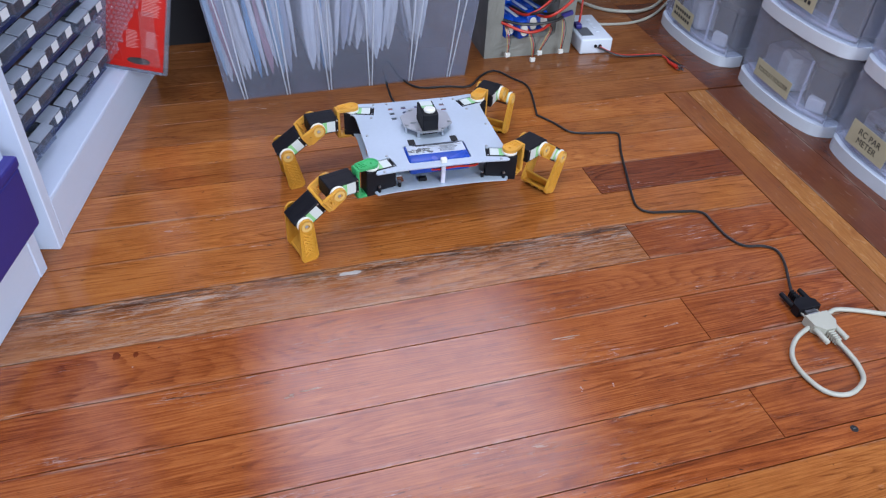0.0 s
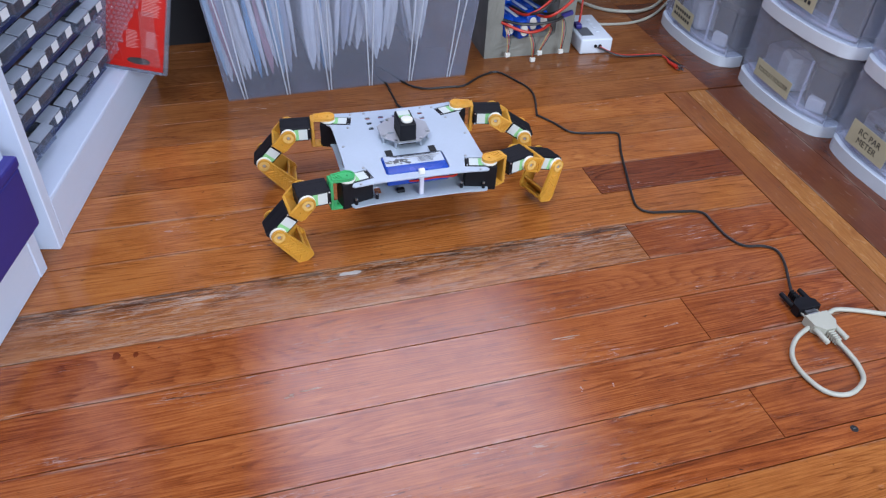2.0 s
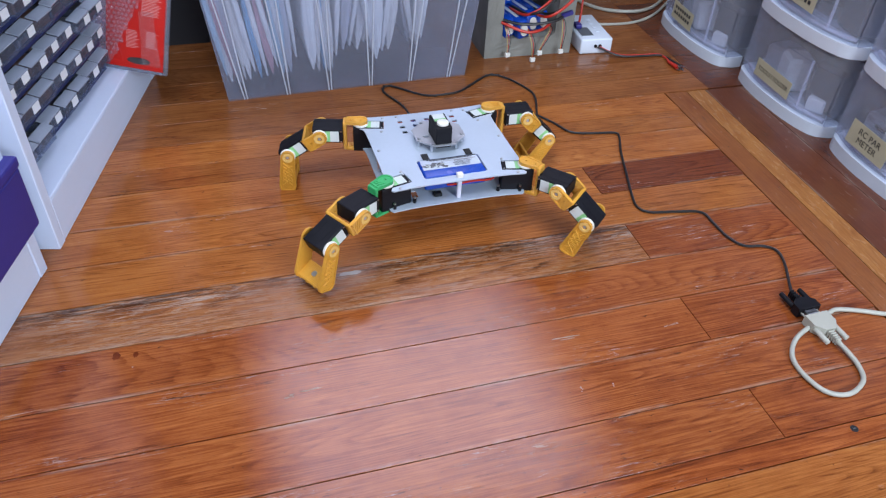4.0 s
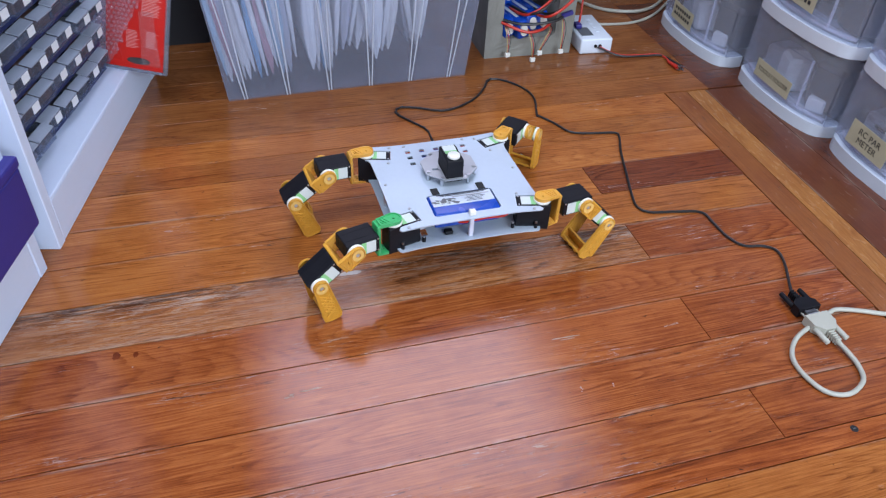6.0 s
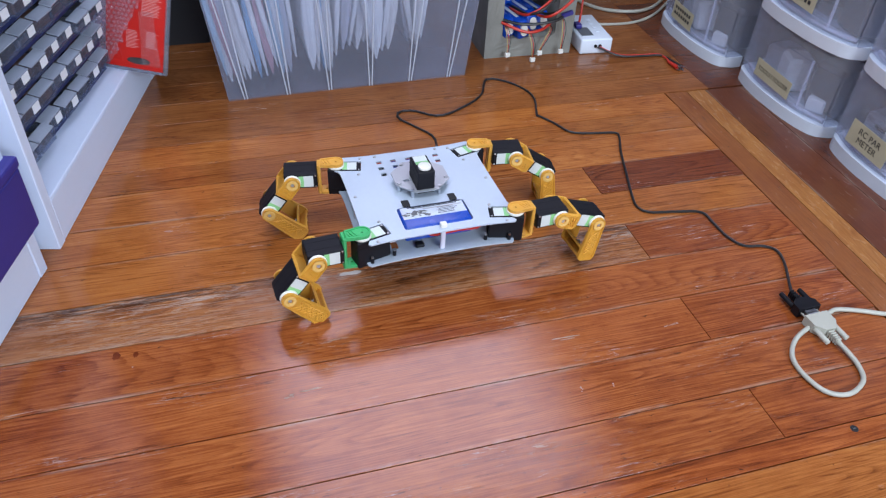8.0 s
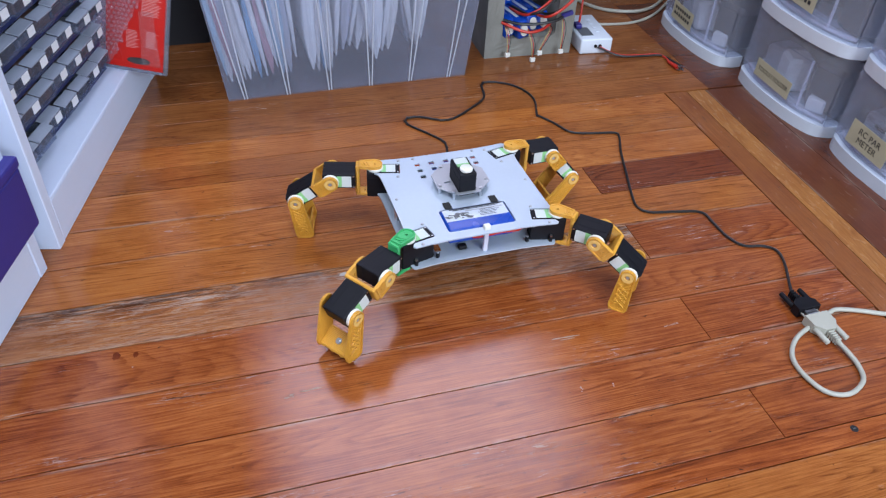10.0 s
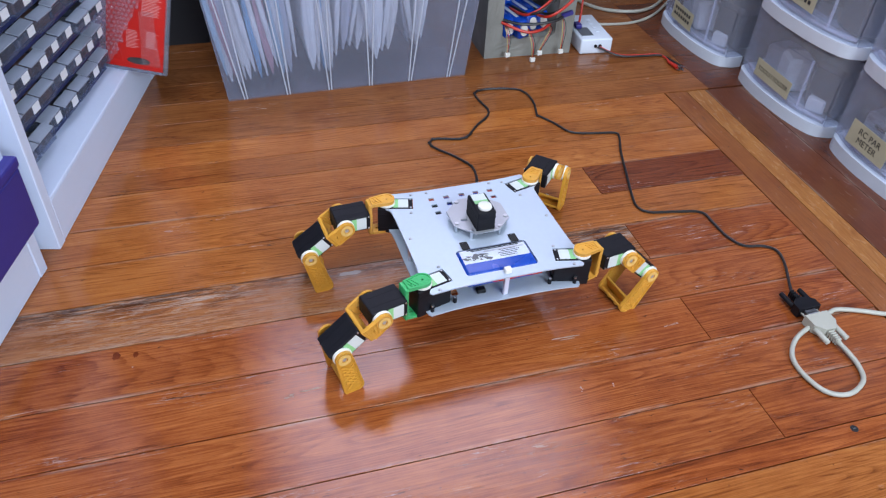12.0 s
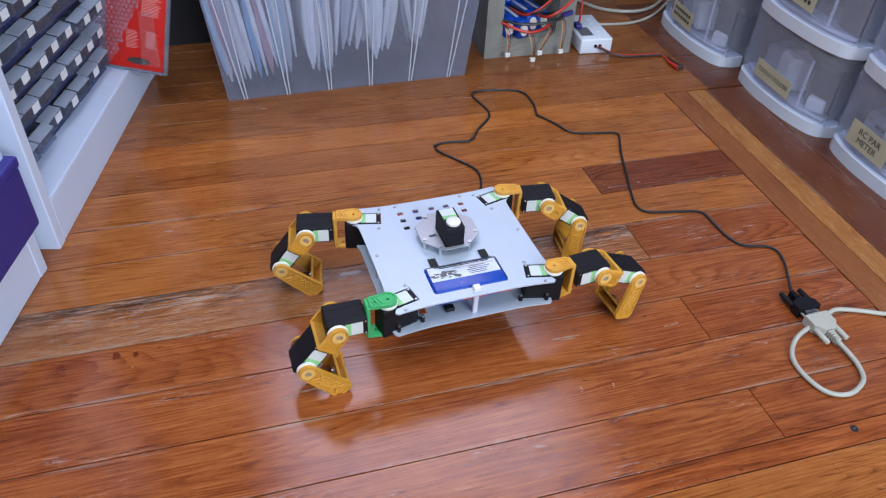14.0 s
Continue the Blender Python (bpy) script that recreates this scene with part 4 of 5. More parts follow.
def arm_loop(r, x1, half, n=9):
    """Side view of a bracket arm: rounded about its pivot, straight to x1."""
    pts = [(r * math.cos(a), r * math.sin(a)) for a in [math.pi / 2 + math.pi * k / n for k in range(n + 1)]]
    return pts + [(x1, -half), (x1, half)]


def bolt_hole(r=0.0022, x=0.0, n=10):
    return [(x + r * math.cos(2 * math.pi * k / n), -r * math.sin(2 * math.pi * k / n)) for k in range(n)]


def u_bracket_bm(y0, y1, s, up):
    """A U bracket that holds a horn at its pivot and carries the next servo on its web.
    y0 and y1: inner faces of the two arms along the joint's axis; up: the axis is vertical."""
    bm = bmesh.new()
    turn = Matrix() if up else pose(0, 0, 0, 90)
    for a, b in ((y1, y1 + 0.003), (y0 - 0.003, y0)):
        sheet_bm([arm_loop(0.0096, 0.0195, 0.0072 if up else 0.0099), bolt_hole(0.0016), bolt_hole(0.0017, 0.0128)], a, b, turn, bm)
    add_box(bm, 0.0190, -0.0078 if up else -0.0099, y0 - 0.003, 0.0234, 0.0078 if up else 0.0099, y1 + 0.003, 0.0011, turn)
    # raised edge round the arm, cross ribs between pivot and web
    rim = arm_loop(0.0096, 0.0188, 0.0072 if up else 0.0099)
    sheet_bm([rim, arm_loop(0.0079, 0.0170, 0.0056 if up else 0.0081)[::-1]], y1 + 0.003, y1 + 0.0042, turn, bm)
    for k in range(3):
        add_box(bm, -0.0007, -0.0054 if up else -0.0072, y1 + 0.0029, 0.0007, 0.0054 if up else 0.0072, y1 + 0.0039, 0.0002, turn @ pose(0.0085 + 0.0036 * k, 0, 0, 0, 0, 24))
    for k in range(4):
        add_box(bm, 0.0233, -0.0070, y0 + 0.002 + 0.0066 * k, 0.0243, 0.0070, y0 + 0.0042 + 0.0066 * k, 0.0003, turn)
    return bm


FOOT_SLANT = 42


def foot_bracket_bm():
    """The lower leg: two long arms closed by a web at the foot, with slanting ridges on the outside."""
    bm = bmesh.new()
    turn = pose(0, 0, 0, 90)
    y1, y0 = FACE + 0.0037, FACE - LEG_TALL - 0.0045
    for a, b in ((y1, y1 + 0.003), (y0 - 0.003, y0)):
        pts = [(0.0092 * math.cos(t), 0.0092 * math.sin(t)) for t in [math.pi / 2 + math.pi * k / 9 for k in range(10)]]
        pts += [(0.0480, -0.0116), (0.0530, -0.0098), (0.0548, -0.0070), (0.0548, 0.0070), (0.0530, 0.0098), (0.0480, 0.0116)]
        sheet_bm([pts, bolt_hole(0.0016)], a, b, turn, bm)
    rim = [(0.0092 * math.cos(t), 0.0092 * math.sin(t)) for t in [math.pi / 2 + math.pi * k / 9 for k in range(10)]] + [(0.0480, -0.0116), (0.0530, -0.0096), (0.0545, -0.0070), (0.0545, 0.0070), (0.0530, 0.0096), (0.0480, 0.0116)]
    sheet_bm([rim, [(0.0010 + (x - 0.0010) * 0.955 + (0.001 if x < 0 else 0), y * 0.83) for x, y in rim][::-1]], y1 + 0.003, y1 + 0.0041, turn, bm)
    # a slanting plate between the arms, closed at the tip
    add_box(bm, -0.0118, -0.0015, y0 - 0.0005, 0.0115, 0.0015, y1 + 0.0005, 0.0006, turn @ pose(0.0440, -0.0012, 0, 0, 0, 90 - FOOT_SLANT))
    add_box(bm, 0.0490, -0.0095, y0 - 0.0005, 0.0525, 0.0085, y1 + 0.0005, 0.001, turn)
    for k in range(5):
        add_box(bm, 0.0505, -0.0080, y0 + 0.0066 * k, 0.0545 - 0.001 * (k % 2), 0.0080, y0 + 0.0066 * k + 0.0058, 0.001, turn)
    return bm


def mirrored(bm, s):
    """The joint's axis is local +z of the sheets, turned to local -y; s = 1 flips it to +y."""
    if s > 0:
        for v in bm.verts:
            v.co.y = -v.co.y
    return bm


def servo_pose(x, s):
    return pose(x, s * FACE, 0, -90 * s, 0, 0)


HIP_Y0 = -0.0215


def hip_bracket(mat_):
    return mesh_of("hip_bracket", u_bracket_bm(HIP_Y0, Z_TOP + 0.0037 - Z_AXIS, -1, True), mat_)


HIP_YELLOW, HIP_GREEN = hip_bracket(MAT_YELLOW), hip_bracket(MAT_GREEN)
THIGH = {s: mesh_of("knee_bracket", mirrored(u_bracket_bm(FACE - LEG_TALL - 0.0008, FACE + 0.0037, s, False), s), MAT_YELLOW) for s in (-1, 1)}
SHIN = {s: mesh_of("foot_bracket", mirrored(foot_bracket_bm(), s), MAT_YELLOW) for s in (-1, 1)}


def pad_bm():
    return add_box(bmesh.new(), 0.0494, -0.0062, -0.0140, 0.0547, 0.0062, 0.0130, 0.0018, pose(0, 0, 0, 90), segs=2)


def bolt_bm():
    bm = add_disc(bmesh.new(), pose(0.0, 0, 0), 0.0036, -0.0009, 0, 14)
    return add_disc(bm, Matrix(), 0.0022, -0.0028, -0.0009, 6)


def pivot_bm(h):
    """The cap over a joint: a round boss with a sunk middle."""
    turn = pose(0, 0, 0, 90)
    loop = [(math.cos(2 * math.pi * k / 22), math.sin(2 * math.pi * k / 22)) for k in range(22)]
    bm = sheet_bm([[(0.0070 * x, 0.0070 * y) for x, y in loop], [(0.0034 * x, 0.0034 * y) for x, y in loop][::-1]], h, h + 0.0018, turn)
    bmesh.ops.bevel(bm, geom=[e for e in bm.edges if e.calc_face_angle(0) > 1.0], offset=0.0005, segments=2, affect="EDGES", profile=0.5)
    return bm


def pivot_screw_bm(h):
    return add_disc(bmesh.new(), pose(0, 0, 0, 90), 0.0022, h + 0.0001, h + 0.0008, 10)


PIVOT = {s: mesh_of("pivot_cap", mirrored(pivot_bm(FACE + 0.0067), s), MAT_CREAM) for s in (-1, 1)}
PIVOT_SCREW = {s: mesh_of("pivot_screw", mirrored(pivot_screw_bm(FACE + 0.0067), s), MAT_GREY_ALU) for s in (-1, 1)}
RIDGE = mesh_of("ridge", box_bm(-0.0010, -0.0080, -0.0007, 0.0010, 0.0080, 0.0007, bevel=0.0003), MAT_YELLOW)
FLIP = Matrix.Diagonal((1, -1, 1, 1))


def ridges_on(shin, s):
    """Slanting ridges on the outside of both arms of the lower leg."""
    for face in (FACE + 0.0067 + 0.0007, FACE - LEG_TALL - 0.0075 - 0.0007):
        for k in range(6):
            m = pose(0, 0, 0, 90) @ pose(0.0145 + 0.0050 * k, 0, face, 0, 0, 40)
            part("ridge", RIDGE, None, shin, "", FLIP @ m @ FLIP if s > 0 else m)
        for k in range(4):
            m = pose(0, 0, 0, 90) @ pose(0.0180 + 0.0075 * k, 0, face * 1.002, 0, 0, -38)
            part("ridge", RIDGE, None, shin, "", FLIP @ m @ FLIP if s > 0 else m)


PAD = {s: mesh_of("rubber_foot", mirrored(pad_bm(), s), MAT_RUBBER) for s in (-1, 1)}
BOLT = mesh_of("bolt", bolt_bm(), MAT_STEEL)


def leg(side, sy, hip_mesh):
    """Three moving parts: hip bracket, knee bracket and foot bracket, each with its servo."""
    s = -side
    hip = part("hip_bracket", hip_mesh, None, robot, "green printed hip bracket" if hip_mesh is HIP_GREEN else "yellow printed hip bracket")
    servo_on(hip, servo_pose(L1, s))
    knee = part("knee_bracket", THIGH[s], None, robot, "yellow printed knee bracket")
    servo_on(knee, servo_pose(L2, s))
    shin = part("foot_bracket", SHIN[s], None, robot, "yellow printed lower leg with slanting ridges")
    for link in (knee, shin):
        part("pivot_cap", PIVOT[s], None, link, "pale round cap on the joint")
        part("pivot_screw", PIVOT_SCREW[s], None, link, "small steel joint screw")
    ridges_on(shin, s)
    part("rubber_foot", PAD[s], None, shin, "black rubber foot pad")
    part("bolt", BOLT, None, shin, "bright steel bolt", pose(0.0429, -s * 0.0027, -0.0002, 0, 90 + FOOT_SLANT, 0))
    return side, sy, hip, knee, shin


def plate_outline(slots):
    """The body plate: gently hollow sides and a slot for a servo at each corner."""
    u = Vector((math.cos(radians(SPLAY)), math.sin(radians(SPLAY))))
    n = Vector((-u.y, u.x))
    j = Vector((J1X, J1Y))
    q = [(0.020, 0.0852), (0.045, 0.0854), (0.062, 0.0863), (0.075, 0.0877), (0.0845, 0.0888), (0.0872, 0.0862)]
    if slots:
        q += [tuple(j - 0.004 * u + 0.0105 * n), tuple(j - (S_IN + 0.0006) * u + 0.0105 * n), tuple(j - (S_IN + 0.0006) * u - 0.0105 * n), tuple(j + 0.001 * u - 0.0105 * n)]
    else:
        q += [(0.0890, 0.0800), (0.0900, 0.0650)]
    q += [(0.0912, 0.0588), (0.0896, 0.0540), (0.0890, 0.0440), (0.0888, 0.0250)]
    top = [(x, y) for x, y in q]
    out = top + [(x, -y) for x, y in reversed(top)] + [(-x, -y) for x, y in top] + [(-x, y) for x, y in reversed(top)]
    return out


def rounded_rect(x0, y0, x1, y1, r, n=4):
    pts = []
    for cx, cy, a0 in ((x1 - r, y1 - r, 0), (x0 + r, y1 - r, 90), (x0 + r, y0 + r, 180), (x1 - r, y0 + r, 270)):
        pts += [(cx + r * math.cos(radians(a0 + 90 * k / n)), cy + r * math.sin(radians(a0 + 90 * k / n))) for k in range(n + 1)]
    return pts


HOLES = [(x, y) for y in (0.0665, 0.0533, 0.0395) for x in (-0.0378, -0.0192, 0.0, 0.0178, 0.0360) if y > 0.045 or x < -0.03]
holes = [rounded_rect(x - 0.0034, y - 0.0030, x + 0.0034, y + 0.0030, 0.0006, 1)[::-1] for x, y in HOLES]
part("top_plate", sheet_bm([plate_outline(True), rounded_rect(-0.0418, -0.0728, 0.0400, -0.0318, 0.004)[::-1]] + holes, Z_TOP - 0.0016, Z_TOP), MAT_ALU, robot, "brushed aluminium top plate")
part("bottom_plate", sheet_bm([plate_outline(False), rounded_rect(-0.055, -0.066, -0.047, -0.052, 0.001, 1)[::-1]], Z_BOTTOM - 0.0016, Z_BOTTOM), MAT_ALU, robot, "brushed aluminium bottom plate")
for sx in (-1, 1):
    for sy in (-1, 1):
        servo_thing_part(pose(sx * J1X, sy * J1Y, Z_TOP, 0, 0, (sy * SPLAY if sx > 0 else 180 - sy * SPLAY)))
for k, (x, y) in enumerate(HOLES):
    part("circuit_chip", box_bm(x - 0.0031, y - 0.0016, Z_TOP - 0.0045, x + 0.0031, y + 0.0027, Z_TOP - 0.0022, bevel=0.0003), MAT_PCB_RED if k % 5 == 4 or k == 0 else MAT_PCB_BLUE if k % 5 in (1, 2, 3) and k < 10 else MAT_BLACK, robot)
part("circuit_board", box_bm(-0.05, 0.028, Z_TOP - 0.012, 0.05, 0.076, Z_TOP - 0.0102), MAT_BLACK, robot, "dark circuit board under the top plate")
STANDOFF = mesh_of("standoff", add_disc(bmesh.new(), Matrix(), 0.0028, Z_BOTTOM + 0.0001, Z_TOP - 0.0018, 6), MAT_STEEL)
for x, y in ((-0.0822, 0.002), (0.0822, 0.002), (-0.04, 0.080), (0.04, 0.080)):
    part("standoff", STANDOFF, None, robot, "", Matrix.Translation((x, y, 0)))
part("front_post", box_bm(-0.0015, -0.0805, Z_BOTTOM + 0.0001, 0.0040, -0.0755, Z_TOP - 0.0017, bevel=0.0008), MAT_RIB, robot, "pale nylon post at the front edge")
part("post_cap", box_bm(-0.0024, -0.0812, Z_TOP + 0.0001, 0.0052, -0.0745, Z_TOP + 0.0062, bevel=0.0008, m=None), MAT_NYLON, robot, "white nylon block on the post")
HEAD = mesh_of("screw", add_disc(add_disc(bmesh.new(), Matrix(), 0.0021, 0.0001, 0.0013, 12, 0.0015), Matrix(), 0.0008, 0.0013, 0.0016, 6), MAT_GREY_ALU)
for x, y in ((-0.0822, 0.002), (0.0822, 0.002), (-0.0666, -0.0510), (0.0662, -0.0515), (0.0565, 0.0700 + 0.008), (-0.0587, 0.0805), (-0.068, 0.0470), (0.068, 0.0470), (-0.0760, -0.0850), (0.0760, -0.0850), (0.0018, -0.0720), (-0.04, 0.080), (0.04, 0.080)):
    part("screw", HEAD, None, robot, "", Matrix.Translation((x, y, Z_TOP)))
FOOT_SCREW = mesh_of("plate_screw", add_disc(add_disc(bmesh.new(), Matrix(), 0.0022, 0, 0.0065, 10), Matrix(), 0.0016, 0.0065, 0.0075, 8), MAT_BLACK)
NUT = mesh_of("nut", add_disc(bmesh.new(), Matrix(), 0.0017, 0, 0.002, 8), MAT_STEEL)
for sx in (-1, 1):
    for sy in (-1, 1):
        at = pose(sx * J1X, sy * J1Y, 0, 0, 0, (sy * SPLAY if sx > 0 else 180 - sy * SPLAY))
        for x in (-0.034, -0.006):
            o = part("plate_screw", FOOT_SCREW, None, robot, "black screw with a bright tip", at @ pose(x, 0.0125 * (1 if (sx > 0) == (sy > 0) else -1), Z_BOTTOM + 0.0001))
            part("nut", NUT, None, o, "", pose(0, 0, 0.0066))
# battery in its opening
bat = part("battery", box_bm(-0.0411, -0.0721, Z_BOTTOM + 0.012, 0.0393, -0.0325, Z_TOP + 0.0008, bevel=0.003, segs=3), MAT_BLUE, robot, "blue battery pack set into the top plate", smooth=True)
part("battery_label", box_bm(-0.0385, -0.0560, Z_TOP + 0.0009, 0.0370, -0.0345, Z_TOP + 0.0012), MAT_SILVER, bat, "silver printed label")
bm = bmesh.new()
rnd = random.Random(4)
for k in range(5):
    add_box(bm, 0.002 + rnd.uniform(0, 0.004), -0.0530 + 0.0026 * k, Z_TOP + 0.0013, 0.026 + rnd.uniform(-0.004, 0.004), -0.0522 + 0.0026 * k, Z_TOP + 0.0014)
add_box(bm, -0.026, -0.0382, Z_TOP + 0.0013, 0.030, -0.0370, Z_TOP + 0.0014)
part("print_lines", bm, MAT_BLACK, bat, "dark small print as plain bars")
bm = bmesh.new()
for k in range(9):
    x, y = -0.033 + 0.0028 * k, -0.0490 + 0.0035 * math.sin(2.1 * k)
    r = 0.0022 + 0.0012 * math.cos(1.7 * k)
    sheet_bm([[(x + r * 1.5 * math.cos(t + 0.4) * (1 + 0.35 * math.sin(3 * t + k)), y + r * math.sin(t) * (1 + 0.3 * math.cos(2 * t + k))) for t in [2 * math.pi * q / 10 for q in range(10)]]], Z_TOP + 0.0013, Z_TOP + 0.0014 + 0.00003 * k, None, bm)
part("print_shape", bm, MAT_GOLD_PRINT, bat, "dark grey printed shapes on the label")
bm = bmesh.new()
for x, y, w_, h_ in ((-0.0335, -0.0530, 0.0052, 0.0016), (-0.0300, -0.0510, 0.0016, 0.0040), (-0.0335, -0.0490, 0.0052, 0.0016), (-0.0245, -0.0530, 0.0052, 0.0016), (-0.0210, -0.0510, 0.0016, 0.0040), (-0.0150, -0.0480, 0.0100, 0.0012)):
    add_box(bm, x, y, Z_TOP + 0.0017, x + w_, y + h_, Z_TOP + 0.0019)
part("print_block", bm, MAT_STICKER_WHITE, bat, "white printed blocks on the label")
part("dark_band", box_bm(-0.030, -0.0362, Z_TOP + 0.0013, 0.036, -0.0350, Z_TOP + 0.0016), MAT_BLACK, bat, "dark printed edge of the label")
part("label_stripe", box_bm(-0.012, -0.0420, Z_TOP + 0.0013, 0.034, -0.0402, Z_TOP + 0.0015), MAT_GREY_ALU, bat, "grey stripe on the label")
for x in (-0.0287, 0.0285):
    part("strap", box_bm(x - 0.0044, -0.0330, Z_TOP + 0.0010, x + 0.0044, -0.0200, Z_TOP + 0.0014, bevel=0.0005), MAT_RUBBER, robot, "black strap end")
# wires between the plates
for k in range(5):
    y = -0.061 - 0.003 * k
    part("wire", tube_bm([(-0.020 + 0.004 * k, y + 0.03, Z_BOTTOM + 0.008), (-0.012, y, Z_BOTTOM + 0.010 + 0.002 * k), (0.020, y - 0.002, Z_BOTTOM + 0.014 + 0.0015 * k), (0.050, y + 0.004, Z_BOTTOM + 0.016), (0.056, y + 0.04, Z_BOTTOM + 0.012)], 0.0013, 6, 4), MAT_RED_WIRE if k % 2 == 0 else MAT_CORD, robot, "red wire between the plates" if k % 2 == 0 else "black wire between the plates", smooth=True)
part("power_switch", box_bm(-0.028, -0.072, Z_BOTTOM + 0.0002, -0.018, -0.064, Z_BOTTOM + 0.005, bevel=0.001), MAT_BLACK, robot, "small black switch on the bottom plate")
part("controller", box_bm(-0.03, -0.035, Z_BOTTOM + 0.0002, 0.045, 0.05, Z_BOTTOM + 0.010, bevel=0.001), MAT_BLACK, robot, "dark controller board between the plates")

def slim(bm):
    """The turret's servo is a size smaller than the others."""
    for v in bm.verts:
        v.co.x, v.co.y = v.co.x * 0.90, v.co.y * 1.06
    return bm


# sensor turret: octagonal plate on posts with an upright servo
octo = [(0.0335 * math.cos(radians(22.5 + 45 * k)) / math.cos(radians(22.5)) * 0.98, 0.012 + 0.0325 * math.sin(radians(22.5 + 45 * k)) / math.cos(radians(22.5))) for k in range(8)]
slot = rounded_rect(-0.0119, -0.0172, 0.0103, 0.0202, 0.001, 1)
turret = part("turret_plate", sheet_bm([octo, slot[::-1], rounded_rect(-0.0225, 0.004, -0.0150, 0.008, 0.0006, 1)[::-1]], 0.1040, 0.1055), MAT_GREY_ALU, robot, "octagonal aluminium turret plate")
POST = mesh_of("turret_post", add_disc(add_disc(bmesh.new(), Matrix(), 0.0020, Z_TOP + 0.0001, 0.1039, 8), Matrix(), 0.0024, 0.1056, 0.1070, 10), MAT_STEEL)
for x, y in ((-0.0165, -0.0150), (0.0165, -0.0150), (-0.0290, 0.0010), (0.0290, 0.0010), (-0.0165, 0.0390), (0.0165, 0.0390)):
    part("turret_post", POST, None, turret, "", Matrix.Translation((x, y, 0)))
head = servo_thing_part(pose(-0.0008, -0.0075, 0.1290, 0, 0, -90), mesh_of("servo", slim(servo_case_bm(0.0300)), MAT_BLACK))

LEGS = {"far_left": leg(-1, 1, HIP_YELLOW), "near_left": leg(-1, -1, HIP_GREEN), "near_right": leg(1, -1, HIP_YELLOW), "far_right": leg(1, 1, HIP_YELLOW)}


# ---- the robot's data lead: a dragged cord in short stiff pieces, then the part that lies still ----
lead = solo("data_cable", tube_bm([(0.6152, 0.5063, 0.008), (0.6274, 0.5265, 0.005), (0.6468, 0.5605, 0.0022), (0.6535, 0.5856, 0.0022), (0.6411, 0.5992, 0.0022), (0.6154, 0.6063, 0.0022), (0.6044, 0.6296, 0.0022), (0.6026, 0.6591, 0.0022), (0.5987, 0.6849, 0.0022), (0.5638, 0.6942, 0.0022), (0.5277, 0.7011, 0.0022), (0.5159, 0.7172, 0.0022), (0.5226, 0.7475, 0.0022), (0.5387, 0.7953, 0.0022), (0.5588, 0.8544, 0.0022), (0.5768, 0.8965, 0.0022), (0.5724, 0.9080, 0.0022), (0.5398, 0.9132, 0.0022), (0.5050, 0.9240, 0.0022), (0.4890, 0.9563, 0.0022), (0.4710, 0.9861, 0.0022)], 0.0018, 8, 6), MAT_CORD, "thin black data cable lying in bends on the floor", "cable", smooth=True)
CORD_N = 64
CORD_SHAPES = (
    (0.0, ((0.249, 1.082), (0.254, 1.164), (0.259, 1.212), (0.273, 1.225), (0.281, 1.158), (0.302, 1.118), (0.351, 1.112), (0.390, 1.104), (0.422, 1.137), (0.454, 1.153), (0.475, 1.120), (0.492, 1.080))),
    (3.0, ((0.258, 1.053), (0.251, 1.112), (0.237, 1.152), (0.246, 1.181), (0.266, 1.157), (0.291, 1.114), (0.328, 1.102), (0.376, 1.107), (0.422, 1.137), (0.456, 1.142), (0.482, 1.097), (0.492, 1.053))),
    (5.5, ((0.278, 0.965), (0.276, 0.997), (0.256, 1.032), (0.245, 1.054), (0.255, 1.069), (0.287, 1.060), (0.332, 1.045), (0.376, 1.060), (0.415, 1.099), (0.437, 1.125), (0.469, 1.104), (0.489, 1.053))),
    (7.0, ((0.282, 0.927), (0.284, 0.959), (0.265, 0.991), (0.245, 1.022), (0.248, 1.044), (0.273, 1.042), (0.314, 1.017), (0.372, 1.045), (0.404, 1.075), (0.430, 1.124), (0.468, 1.100), (0.488, 1.050))),
)
CORD_SHAPES_LATE = (
    (8.2, ((0.282, 0.927), (0.284, 0.959), (0.265, 0.991), (0.246, 1.020), (0.249, 1.040), (0.273, 1.042), (0.314, 1.017), (0.372, 1.045), (0.404, 1.075), (0.430, 1.124), (0.468, 1.100), (0.488, 1.050))),
    (10.5, ((0.297, 0.879), (0.303, 0.923), (0.285, 0.955), (0.257, 0.991), (0.259, 1.008), (0.281, 1.007), (0.321, 0.991), (0.369, 1.022), (0.402, 1.055), (0.412, 1.107), (0.465, 1.094), (0.486, 1.044))),
    (11.5, ((0.311, 0.838), (0.313, 0.887), (0.296, 0.921), (0.269, 0.953), (0.268, 0.971), (0.290, 0.971), (0.324, 0.959), (0.362, 0.992), (0.396, 1.022), (0.399, 1.092), (0.468, 1.087), (0.485, 1.042))),
    (12.5, ((0.315, 0.808), (0.322, 0.846), (0.306, 0.879), (0.281, 0.914), (0.282, 0.935), (0.305, 0.936), (0.337, 0.935), (0.360, 0.962), (0.395, 1.008), (0.391, 1.079), (0.468, 1.072), (0.479, 1.029))),
    (14.0, ((0.314, 0.808), (0.323, 0.849), (0.306, 0.880), (0.281, 0.914), (0.282, 0.932), (0.305, 0.936), (0.338, 0.933), (0.360, 0.962), (0.395, 1.008), (0.389, 1.080), (0.468, 1.072), (0.479, 1.029))),
)
ANCHOR = (0.4710, 0.9861)


